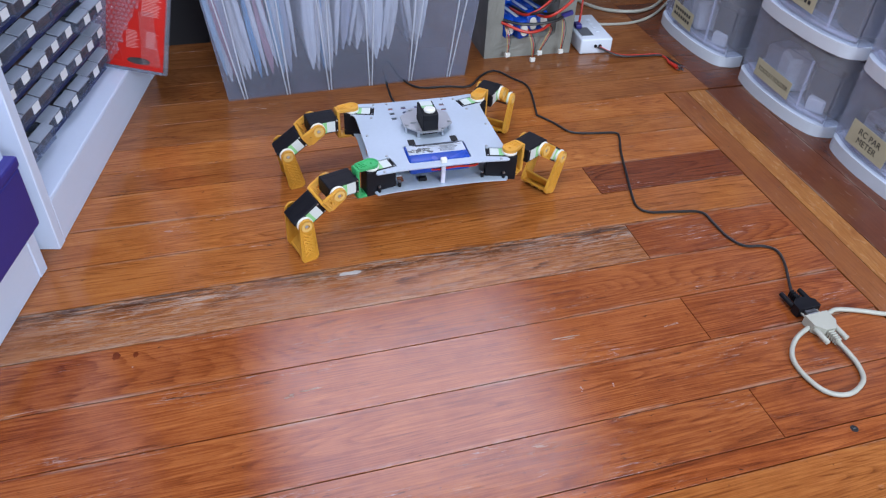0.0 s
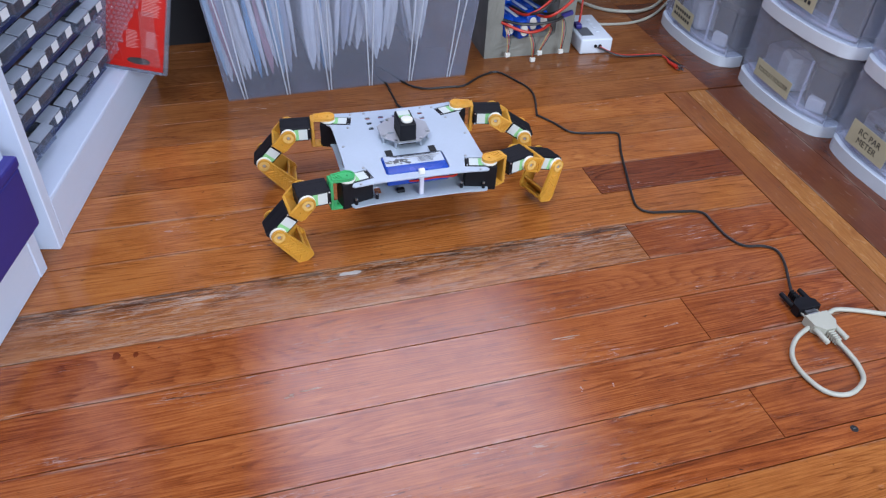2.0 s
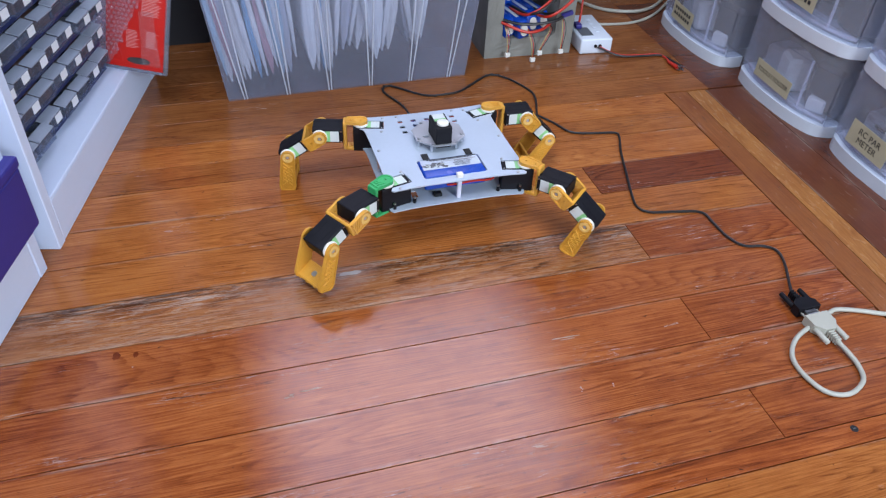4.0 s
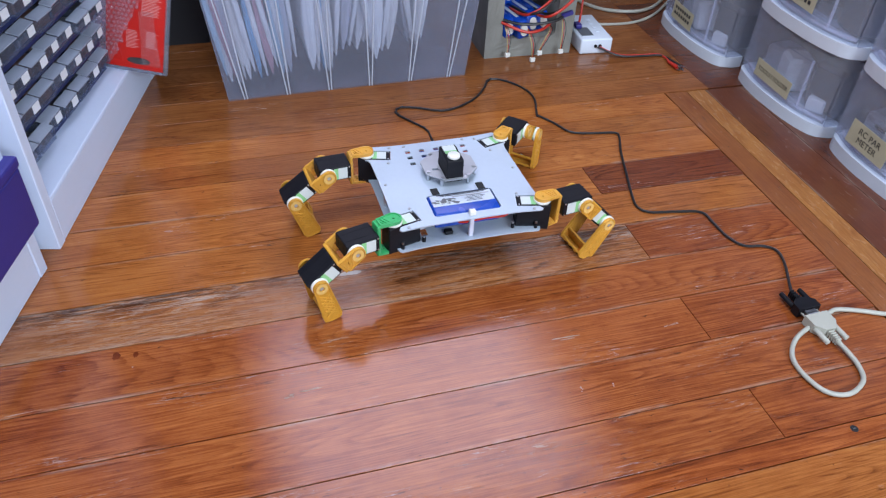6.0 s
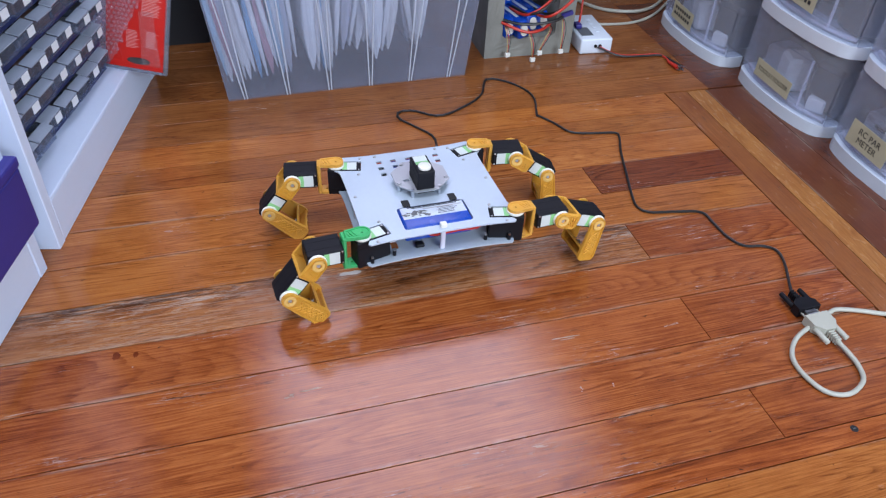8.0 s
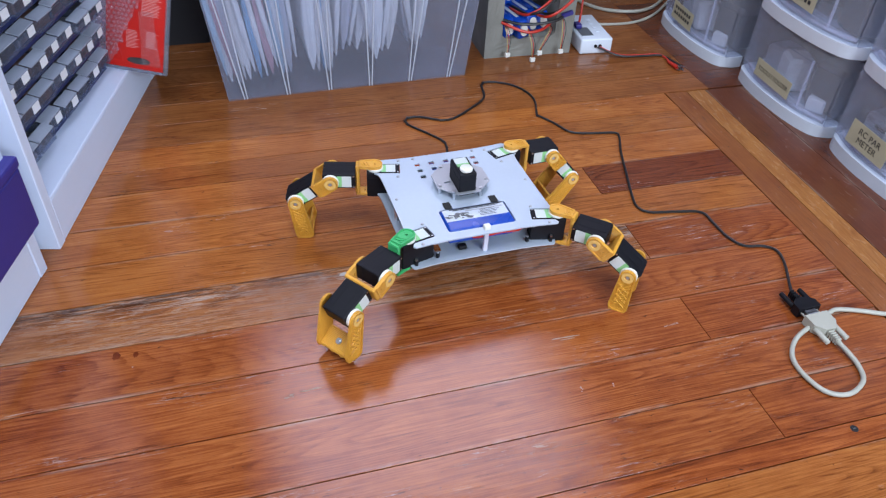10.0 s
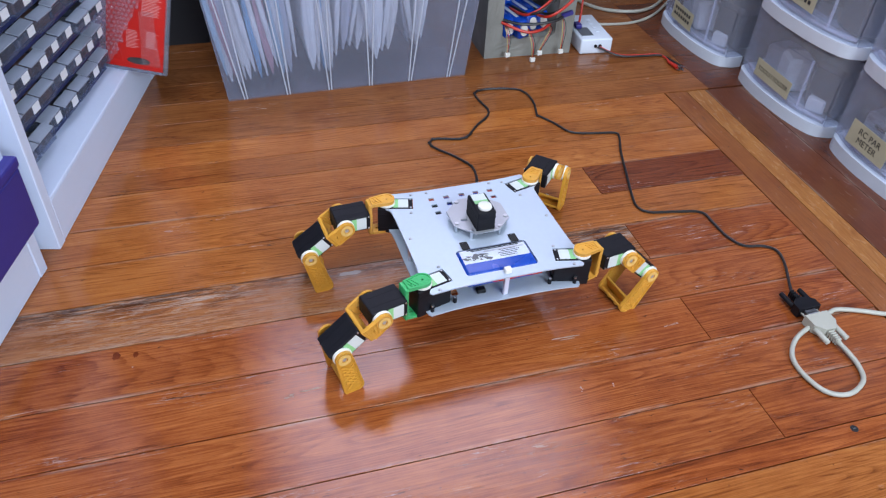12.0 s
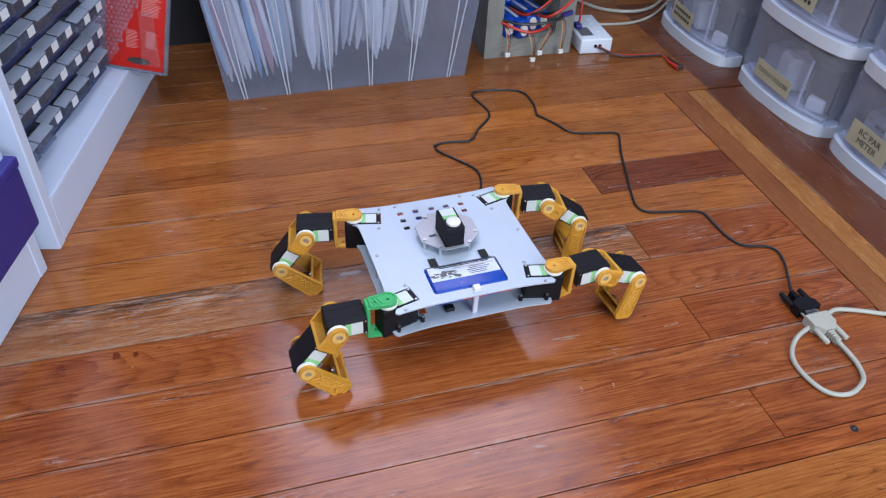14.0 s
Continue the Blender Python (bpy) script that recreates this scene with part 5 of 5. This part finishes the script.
def cord_line(t, shape):
    """Points of the dragged cord at one time, evenly spaced, from under the robot to the still cable."""
    x, y, yaw = body_at(t)
    c, s = math.cos(radians(yaw)), math.sin(radians(yaw))
    hook = Vector((x + c * 0.025 - s * 0.055, y + s * 0.025 + c * 0.055, Z_BOTTOM + 0.006))
    first = Vector((*shape[0], 0.0024))
    pts = [hook, hook.lerp(first, 0.55) + Vector((0, 0, 0.002))] + [Vector((*p, 0.0022)) for p in shape] + [Vector((*ANCHOR, 0.0022))]
    line = smooth_line(pts, 10)
    run = [0.0]
    for a, b in zip(line, line[1:]):
        run.append(run[-1] + (b - a).length)
    out, k = [], 0
    for i in range(CORD_N + 1):
        d = run[-1] * i / CORD_N
        while k < len(run) - 2 and run[k + 1] < d:
            k += 1
        out.append(line[k].lerp(line[k + 1], min(1, max(0, (d - run[k]) / max(1e-9, run[k + 1] - run[k])))))
    return out


# ---- timing of the walk: seconds, then body place and turn, or the three joint angles of a leg ----
BODY_TRACK = (
    (0, 0.2381, 0.8266, -1.06),
    (0.5, 0.2199, 0.8157, -0.69),
    (1, 0.2181, 0.8094, -0.66),
    (1.5, 0.2128, 0.8073, -0.01),
    (2, 0.2031, 0.8084, 0.10),
    (2.5, 0.1979, 0.8065, 0.39),
    (3, 0.2075, 0.8019, 0.57),
    (3.2, 0.2185, 0.8010, 0.63),
    (3.45, 0.2350, 0.7980, 0.74),
    (3.7, 0.2430, 0.7950, 0.86),
    (3.9, 0.2447, 0.7920, 0.95),
    (4.1, 0.2465, 0.7890, 1.03),
    (4.35, 0.2485, 0.7790, 1.20),
    (4.6, 0.2549, 0.7589, 1.39),
    (4.85, 0.2569, 0.7484, 1.48),
    (5.1, 0.2582, 0.7387, 1.54),
    (5.3, 0.2569, 0.7335, 1.51),
    (5.5, 0.2556, 0.7283, 1.48),
    (6, 0.2376, 0.7147, 0.94),
    (6.5, 0.2123, 0.7011, 0.65),
    (7, 0.2081, 0.6943, 0.52),
    (7.5, 0.2036, 0.6968, 1.78),
    (8, 0.1974, 0.6996, 1.81),
    (8.2, 0.1964, 0.6999, 1.84),
    (8.4, 0.1951, 0.6993, 1.88),
    (8.6, 0.1963, 0.6979, 1.90),
    (8.8, 0.1998, 0.6957, 1.93),
    (9, 0.2053, 0.6939, 1.95),
    (9.2, 0.2169, 0.6931, 1.96),
    (9.4, 0.2305, 0.6915, 2.01),
    (9.65, 0.2395, 0.6890, 2.06),
    (9.85, 0.2420, 0.6865, 2.08),
    (10.05, 0.2445, 0.6840, 2.09),
    (10.3, 0.2507, 0.6727, 2.12),
    (10.5, 0.2565, 0.6553, 2.25),
    (11, 0.2606, 0.6339, 2.58),
    (11.5, 0.2578, 0.6226, 2.66),
    (12, 0.2418, 0.6104, 2.17),
    (12.5, 0.2156, 0.5957, 1.98),
    (13, 0.2105, 0.5882, 1.99),
    (13.5, 0.2065, 0.5885, 2.69),
    (14, 0.2002, 0.5917, 2.92),
)
FAR_LEFT_START = (
    (0, -9.4, 33.9, 100.6),
    (0.5, -4.3, 40.0, 121.0),
    (1, 0.7, 40.3, 122.9),
    (1.5, 4.7, 43.3, 126.0),
    (2, 4.4, 48.4, 132.5),
    (2.5, 8.0, 53.0, 137.2),
    (3, 11.5, 45.9, 129.3),
    (3.2, 10.7, 39.5, 121.1),
)
FAR_LEFT_MIDDLE = (
    (3.45, 11.0, 34.5, 102.7),
    (3.7, 12.1, 33.9, 90.7),
    (3.9, 13.7, 34.0, 87.2),
    (4.1, 15.3, 34.2, 83.9),
    (4.35, 20.5, 35.3, 78.2),
    (4.6, 28.7, 48.0, 53.1),
    (4.85, 32.6, 45.3, 50.2),
    (5.1, 33.7, 43.3, 48.2),
    (5.3, 26.8, 20.0, 73.1),
    (5.5, 6.0, 15.1, 107.6),
    (6, -4.9, 35.3, 111.5),
    (6.5, 3.6, 44.8, 128.6),
    (7, 9.8, 46.4, 131.2),
    (7.5, 10.2, 50.4, 135.1),
    (8, 8.6, 53.9, 138.3),
    (8.2, 9.0, 55.0, 138.9),
)
FAR_LEFT_END = (
    (8.4, 10.1, 55.5, 141.1),
    (8.6, 11.8, 55.0, 140.7),
    (8.8, 13.8, 52.7, 138.6),
    (9, 14.7, 49.3, 135.2),
    (9.2, 13.4, 42.8, 126.8),
    (9.4, 12.8, 37.2, 115.7),
    (9.65, 13.6, 34.9, 105.7),
    (9.85, 14.9, 34.4, 102.5),
    (10.05, 16.2, 34.1, 99.2),
    (10.3, 21.7, 34.0, 86.6),
    (10.5, 29.5, 32.7, 82.3),
    (11, 30.3, 26.4, 82.7),
    (11.5, 11.0, 16.8, 97.5),
    (12, -3.8, 35.9, 105.6),
    (12.5, 4.1, 44.7, 125.0),
    (13, 11.3, 46.8, 128.7),
    (13.5, 13.2, 50.5, 132.1),
    (14, 11.0, 55.1, 138.5),
)
NEAR_LEFT_START = (
    (0, -18.1, 32.8, 91.4),
    (0.5, -12.4, 37.5, 116.2),
    (1, -7.5, 39.1, 118.3),
    (1.5, -5.0, 41.0, 121.2),
    (2, -6.2, 45.6, 127.7),
    (2.5, -3.4, 49.0, 130.9),
    (3, 2.1, 43.6, 125.1),
    (3.2, 2.6, 37.5, 116.6),
)
NEAR_LEFT_MIDDLE = (
    (3.45, 4.3, 33.9, 95.3),
    (3.7, 1.9, 29.0, 88.0),
    (3.9, -19.3, 11.2, 90.1),
    (4.1, -38.6, 35.3, 55.6),
    (4.35, -39.9, 44.3, 49.2),
    (4.6, -30.6, 46.9, 51.9),
    (4.85, -25.8, 48.3, 53.4),
    (5.1, -21.2, 41.5, 62.8),
    (5.3, -19.1, 38.4, 68.7),
    (5.5, -16.6, 32.9, 79.1),
    (6, -13.6, 34.3, 103.2),
    (6.5, -5.2, 43.5, 125.4),
    (7, -0.3, 45.9, 128.3),
    (7.5, -0.2, 46.8, 130.4),
    (8, -2.9, 50.4, 133.4),
    (8.2, -2.7, 51.4, 134.0),
)
NEAR_LEFT_END = (
    (8.4, -2.2, 50.6, 136.6),
    (8.6, -0.6, 49.9, 135.8),
    (8.8, 1.8, 47.6, 133.3),
    (9, 3.4, 44.4, 129.1),
    (9.2, 3.8, 38.7, 119.4),
    (9.4, 4.6, 34.6, 104.1),
    (9.65, 2.3, 29.0, 96.4),
    (9.85, -18.0, 11.5, 101.4),
    (10.05, -37.3, 24.4, 75.7),
    (10.3, -36.8, 40.4, 61.2),
    (10.5, -30.2, 38.6, 66.4),
    (11, -19.7, 34.7, 76.9),
    (11.5, -15.7, 34.4, 81.0),
    (12, -12.5, 34.7, 100.7),
    (12.5, -2.8, 45.0, 125.3),
    (13, 3.1, 47.2, 128.1),
    (13.5, 3.5, 48.5, 130.1),
    (14, 0.5, 52.0, 133.6),
)
NEAR_RIGHT_START = (
    (0, 31.5, 34.9, 112.7),
    (0.5, 31.2, 31.2, 99.7),
    (1, 33.8, 30.8, 96.3),
    (1.5, 32.9, 30.7, 93.2),
    (2, 18.5, 21.3, 105.7),
    (2.5, -17.5, 17.2, 106.7),
    (3, -37.0, 33.7, 75.7),
    (3.2, -40.4, 32.0, 85.9),
)
NEAR_RIGHT_MIDDLE = (
    (3.45, -46.0, 33.0, 99.6),
    (3.7, -48.8, 34.8, 106.0),
    (3.9, -48.5, 35.9, 108.3),
    (4.1, -48.2, 37.0, 110.6),
    (4.35, -44.4, 40.5, 117.0),
    (4.6, -34.2, 50.5, 129.6),
    (4.85, -25.7, 54.9, 133.4),
    (5.1, -15.7, 57.8, 135.5),
    (5.3, -9.4, 57.2, 134.9),
    (5.5, -3.3, 56.3, 133.9),
    (6, 7.7, 44.6, 123.0),
    (6.5, 12.3, 35.0, 104.4),
    (7, 15.8, 34.3, 100.1),
    (7.5, 15.0, 34.1, 98.2),
    (8, 2.5, 19.1, 100.5),
    (8.2, -8.6, 16.7, 105.5),
)
NEAR_RIGHT_END = (
    (8.4, -16.5, 14.9, 95.0),
    (8.6, -28.5, 26.3, 68.4),
    (8.8, -34.8, 42.9, 47.6),
    (9, -35.7, 44.6, 49.5),
    (9.2, -38.5, 48.5, 53.6),
    (9.4, -42.2, 35.6, 77.2),
    (9.65, -44.5, 33.9, 87.2),
    (9.85, -44.4, 33.9, 91.0),
    (10.05, -44.4, 34.1, 94.7),
    (10.3, -41.6, 37.8, 105.6),
    (10.5, -37.2, 42.1, 119.0),
    (11, -12.8, 52.6, 129.7),
    (11.5, -2.0, 53.9, 130.7),
    (12, 7.3, 43.7, 120.8),
    (12.5, 11.5, 34.0, 101.7),
    (13, 14.6, 32.3, 93.4),
    (13.5, 14.3, 32.2, 91.1),
    (14, 4.0, 23.2, 102.2),
)
FAR_RIGHT_START = (
    (0, 49.4, 33.8, 107.5),
    (0.5, 41.5, 29.3, 91.9),
    (1, 9.4, 27.0, 62.6),
    (1.5, -11.3, 34.1, 93.6),
    (2, -10.5, 33.3, 83.9),
    (2.5, -8.9, 33.9, 78.8),
    (3, -8.0, 33.5, 88.3),
    (3.2, -8.3, 34.4, 99.3),
)
FAR_RIGHT_MIDDLE = (
    (3.45, -7.7, 39.7, 114.1),
    (3.7, -6.0, 43.6, 120.5),
    (3.9, -3.4, 44.5, 121.7),
    (4.1, -0.7, 45.4, 122.8),
    (4.35, 8.3, 45.7, 123.2),
    (4.6, 27.2, 45.1, 122.3),
    (4.85, 35.6, 42.7, 118.7),
    (5.1, 42.0, 39.9, 113.8),
    (5.3, 44.2, 37.9, 109.5),
    (5.5, 46.1, 36.2, 104.8),
    (6, 44.7, 31.9, 91.7),
    (6.5, 35.6, 26.5, 101.2),
    (7, 11.1, 21.7, 105.2),
    (7.5, -7.0, 32.7, 88.0),
    (8, -8.4, 32.0, 82.8),
    (8.2, -8.4, 32.1, 81.9),
)
FAR_RIGHT_END = (
    (8.4, -8.0, 32.7, 80.5),
    (8.6, -7.3, 32.7, 82.2),
    (8.8, -6.2, 32.5, 86.6),
    (9, -5.3, 32.7, 92.6),
    (9.2, -5.2, 35.0, 104.2),
    (9.4, -4.5, 40.6, 116.4),
    (9.65, -2.5, 46.0, 123.7),
    (9.85, -0.0, 47.8, 125.5),
    (10.05, 2.7, 49.5, 127.4),
    (10.3, 15.8, 52.8, 129.8),
    (10.5, 28.3, 49.6, 127.4),
    (11, 44.0, 41.3, 116.3),
    (11.5, 47.2, 38.5, 109.2),
    (12, 44.5, 33.0, 94.6),
    (12.5, 37.5, 30.2, 95.5),
    (13, 11.4, 25.3, 100.5),
    (13.5, -7.4, 35.4, 99.2),
    (14, -9.3, 34.6, 95.4),
)

JOINTS = {"far_left": FAR_LEFT_START + FAR_LEFT_MIDDLE + FAR_LEFT_END, "near_left": NEAR_LEFT_START + NEAR_LEFT_MIDDLE + NEAR_LEFT_END,
          "near_right": NEAR_RIGHT_START + NEAR_RIGHT_MIDDLE + NEAR_RIGHT_END, "far_right": FAR_RIGHT_START + FAR_RIGHT_MIDDLE + FAR_RIGHT_END}


def glide(rows, t):
    """Smooth values between rows, without overshoot."""
    k = 0
    while k < len(rows) - 2 and rows[k + 1][0] <= t:
        k += 1
    a, b = rows[k], rows[k + 1]
    u = min(1.0, max(0.0, (t - a[0]) / (b[0] - a[0])))

    def slope(i, c):
        if i <= 0 or i >= len(rows) - 1:
            return 0.0
        s0 = (rows[i][c] - rows[i - 1][c]) / (rows[i][0] - rows[i - 1][0])
        s1 = (rows[i + 1][c] - rows[i][c]) / (rows[i + 1][0] - rows[i][0])
        return 0.0 if s0 * s1 <= 0 else 2 * s0 * s1 / (s0 + s1)

    out = []
    for c in range(1, len(a)):
        h = b[0] - a[0]
        m0, m1 = slope(k, c) * h, slope(k + 1, c) * h
        out.append((2 * u ** 3 - 3 * u ** 2 + 1) * a[c] + (u ** 3 - 2 * u ** 2 + u) * m0 + (3 * u ** 2 - 2 * u ** 3) * b[c] + (u ** 3 - u ** 2) * m1)
    return out


def body_at(t):
    return glide(BODY_TRACK, t)


def leg_poses(side, sy, angles):
    a1, a2, a3 = angles
    hip = pose(side * J1X, sy * J1Y, Z_AXIS, 0, 0, a1 if side > 0 else 180 - a1)
    knee = hip @ pose(L1, 0, 0, 0, a2, 0)
    shin = hip @ pose(L1 + L2 * math.cos(radians(a2)), 0, -L2 * math.sin(radians(a2)), 0, a3, 0)
    return hip, knee, shin


TIMES = [k / 10 for k in range(141)]
cord = thing("dragged_cable", "thin black data cable dragged over the floor by the robot", "cable")
CORD_LINES = [(t, cord_line(t, shape)) for t, shape in CORD_SHAPES + CORD_SHAPES_LATE]
CORD_PIECES = []
for i in range(CORD_N):
    size = max((ln[i + 1] - ln[i]).length for _, ln in CORD_LINES)
    bm = tube_bm([(-0.0012, 0, 0), (size * 0.5, 0, 0), (size + 0.0012, 0, 0)], 0.0018, 8, 0)
    CORD_PIECES.append(part("cord_piece", bm, MAT_CORD, cord, smooth=True))


# ---- the floor boards ----
floor = setting("floor", box_bm(X0, Y0, -0.06, X1, Y1, -0.012), MAT_GAP, "old varnished pine board floor with worn patches", "floor")
SEAMS = [0.303 - 0.0725 * k for k in range(24, 0, -1)] + [0.303, 0.3285, 0.394, 0.4675, 0.5395, 0.6125, 0.687, 0.759, 0.829, 0.902, 0.957, 1.016] + [1.016 + 0.064 * k for k in range(1, 35)]
BOARD_MESHES = {}


def board(x0, x1, y0, y1, mat_, parent=floor, top=0.0, turned=False):
    """One floor board with eased edges; its joint to the next is a real gap."""
    at = pose((x0 + x1) / 2, (y0 + y1) / 2, top, 0, 0, 90 if turned else 0)
    if turned:
        x0, x1, y0, y1 = y0, y1, x0, x1
    key = (round(x1 - x0, 3), round(y1 - y0, 4), mat_.name)
    if key not in BOARD_MESHES:
        w, d = (x1 - x0) / 2 - 0.0005, (y1 - y0) / 2 - 0.0007
        e = 0.0001
        bm = bmesh.new()
        lo = [bm.verts.new((sx * w, sy * d, -0.0118)) for sx, sy in ((-1, -1), (1, -1), (1, 1), (-1, 1))]
        mid = [bm.verts.new((sx * w, sy * d, -e)) for sx, sy in ((-1, -1), (1, -1), (1, 1), (-1, 1))]
        hi = [bm.verts.new((sx * (w - e), sy * (d - e), 0)) for sx, sy in ((-1, -1), (1, -1), (1, 1), (-1, 1))]
        bm.faces.new(hi)
        for k in range(4):
            j = (k + 1) % 4
            bm.faces.new((lo[k], lo[j], mid[j], mid[k]))
            bm.faces.new((mid[k], mid[j], hi[j], hi[k]))
        BOARD_MESHES[key] = mesh_of("board", bm, mat_)
    return part("board", BOARD_MESHES[key], None, parent, "", at)


SKEW = 1.6
BORDER = pose(0.726, 1.0158, 0, 0, 0, -SKEW)


def border_edge(y):
    return 0.726 - math.tan(radians(SKEW)) * (1.0158 - y) - 0.001


rnd = random.Random(21)
for k, (y0, y1) in enumerate(zip(SEAMS, SEAMS[1:])):
    if y1 > Y1 or y0 < Y0:
        continue
    right = border_edge((y0 + y1) / 2) if y1 < 1.02 else X1 - 0.005
    near = 0.22 < y0 < 0.99
    cuts = [X0 + 0.005, right]
    if near:
        if round(y0, 3) in (0.329, 0.328, 0.468, 0.467, 0.612, 0.613, 0.759):
            cuts.insert(1, 0.4815)
        else:
            cuts.insert(1, -0.42 - 0.05 * (k % 3))
    else:
        cuts.insert(1, rnd.uniform(-0.6, -0.35))
    if y1 >= 1.02:
        cuts.insert(2, 0.815 + 0.012 * (y0 - 1.0))
    for a, b in zip(cuts, cuts[1:]):
        mt = MAT_PINE if y0 > 0.60 else MAT_RED_PINE
        # boards at the back carry the dimmer light there in their colour
        if y0 > 1.0 or (a > 0.3 and y0 > 0.8):
            mt = MAT_DIM_PINE
        if a > 0.4 and y0 < 0.7 or abs(y0 - 0.303) < 0.003:
            mt = MAT_DEEP_PINE
        if abs(y0 - 0.6125) < 0.003 and b < 0.6:
            mt = MAT_WORN_PINE
        if abs(y0 - 0.759) < 0.003 and a > 0.4:
            mt = MAT_DARK_PINE
        if y0 < 0.302:
            mt = MAT_PINE if y0 > 0.2 or k % 2 else MAT_RED_PINE
        if a > 0.7 and y0 < 1.36:
            mt = MAT_DARK_BOARD
        board(a, b, y0, y1, mt)
for x0, x1, mt in [(0.0, 0.042, MAT_BORDER), (0.042, 0.079, MAT_STRIP)] + [(0.079 + 0.072 * k, 0.151 + 0.072 * k, MAT_DARK_BOARD) for k in range(11)]:
    for a, b in ((-2.43, -1.30), (-1.30, -0.585), (-0.585, -0.001)) if x0 < 0.07 else ((-2.43, -0.001),):
        ob = board(x0, x1, a, b, mt, floor, 0.0, True)
        ob.matrix_basis = BORDER @ ob.matrix_basis


# marks of wear on the boards: bare filler, chips in the varnish, small knots and a sunk screw
MAT_FILLER = mottled("grey_filler", (0.42, 0.38, 0.36), 0.7, 0.3, 200, 0.5)
MAT_CHIP = mottled("bare_chip", (0.36, 0.25, 0.19), 0.7, 0.4, 300, 0.5)
MAT_KNOT = mottled("dark_knot", (0.13, 0.024, 0.006), 0.2, 0.3, 200, 0.2)
MARKS = (
    ("filler", 0.1010, 0.6733, 0.0300, 0.0085),
    ("scratch", 0.3050, 0.4357, 0.0035, 0.0110),
    ("scratch", 0.3409, 0.4347, 0.0030, 0.0090),
    ("scratch", 0.7214, 1.0733, 0.0120, 0.0030),
    ("scratch", 0.0255, 0.5053, 0.0300, 0.0060),
    ("scratch", 0.0057, 0.5004, 0.0120, 0.0080),
    ("knot", -0.1656, 0.5995, 0.0090, 0.0120),
    ("knot", -0.1461, 0.5972, 0.0060, 0.0100),
    ("scratch", -0.1484, 0.5790, 0.0022, 0.0060),
    ("scratch", 0.4633, 0.6114, 0.0300, 0.0022),
    ("scratch", 0.4456, 0.4998, 0.0250, 0.0040),
    ("scratch", 0.3237, 0.5083, 0.0500, 0.0060),
    ("scratch", -0.0322, 0.5368, 0.0200, 0.0018),
    ("scratch", 0.9649, 1.1062, 0.0200, 0.0120),
)
rnd = random.Random(33)
for kind_, x, y, w, h in MARKS:
    parts_ = 1 if kind_ != "scratch" else 4
    bm = bmesh.new()
    for q in range(parts_):
        cx, cy = (0, 0) if parts_ == 1 else (rnd.uniform(-0.35, 0.35) * w, rnd.uniform(-0.4, 0.4) * h)
        rx, ry = (w / 2, h / 2) if parts_ == 1 else (w * rnd.uniform(0.12, 0.32), h * rnd.uniform(0.06, 0.16))
        loop = [(cx + rx * math.cos(a) * rnd.uniform(0.7, 1.1), cy + ry * math.sin(a) * rnd.uniform(0.6, 1.1)) for a in [2 * math.pi * k / 12 for k in range(12)]]
        sheet_bm([loop], 0.0001, 0.00022 + 0.00004 * q, None, bm)
    part("filler" if kind_ == "filler" else "knot" if kind_ == "knot" else "chip", bm, {"filler": MAT_FILLER, "knot": MAT_KNOT}.get(kind_, MAT_CHIP), floor, "", pose(x, y, 0))
sunk = add_disc(bmesh.new(), Matrix(), 0.0042, 0.0001, 0.0004, 14)
sunk = part("sunk_screw", sunk, MAT_RUBBER, floor, "dark screw sunk in a board", pose(0.5586, 0.3203, 0))
part("screw_slot", box_bm(-0.002, -0.0005, 0.0005, 0.002, 0.0005, 0.0007), MAT_STEEL, sunk)


def motions():
    walk(robot, [(t, pose(body_at(t)[0], body_at(t)[1], 0, 0, 0, body_at(t)[2])) for t in TIMES])
    for name, (side, sy, *links) in LEGS.items():
        rows = [(t, leg_poses(side, sy, glide(JOINTS[name], t))) for t in TIMES]
        for i, link in enumerate(links):
            walk(link, [(t, p[i]) for t, p in rows])
    for i, piece in enumerate(CORD_PIECES):
        rows = []
        for t, line in CORD_LINES:
            a, b = line[i], line[i + 1]
            x = (b - a).normalized()
            y = Vector((0, 0, 1)).cross(x).normalized()
            m = Matrix((x, y, x.cross(y))).transposed().to_4x4()
            m.translation = a
            rows.append((t, m))
        walk(piece, rows)


motions()
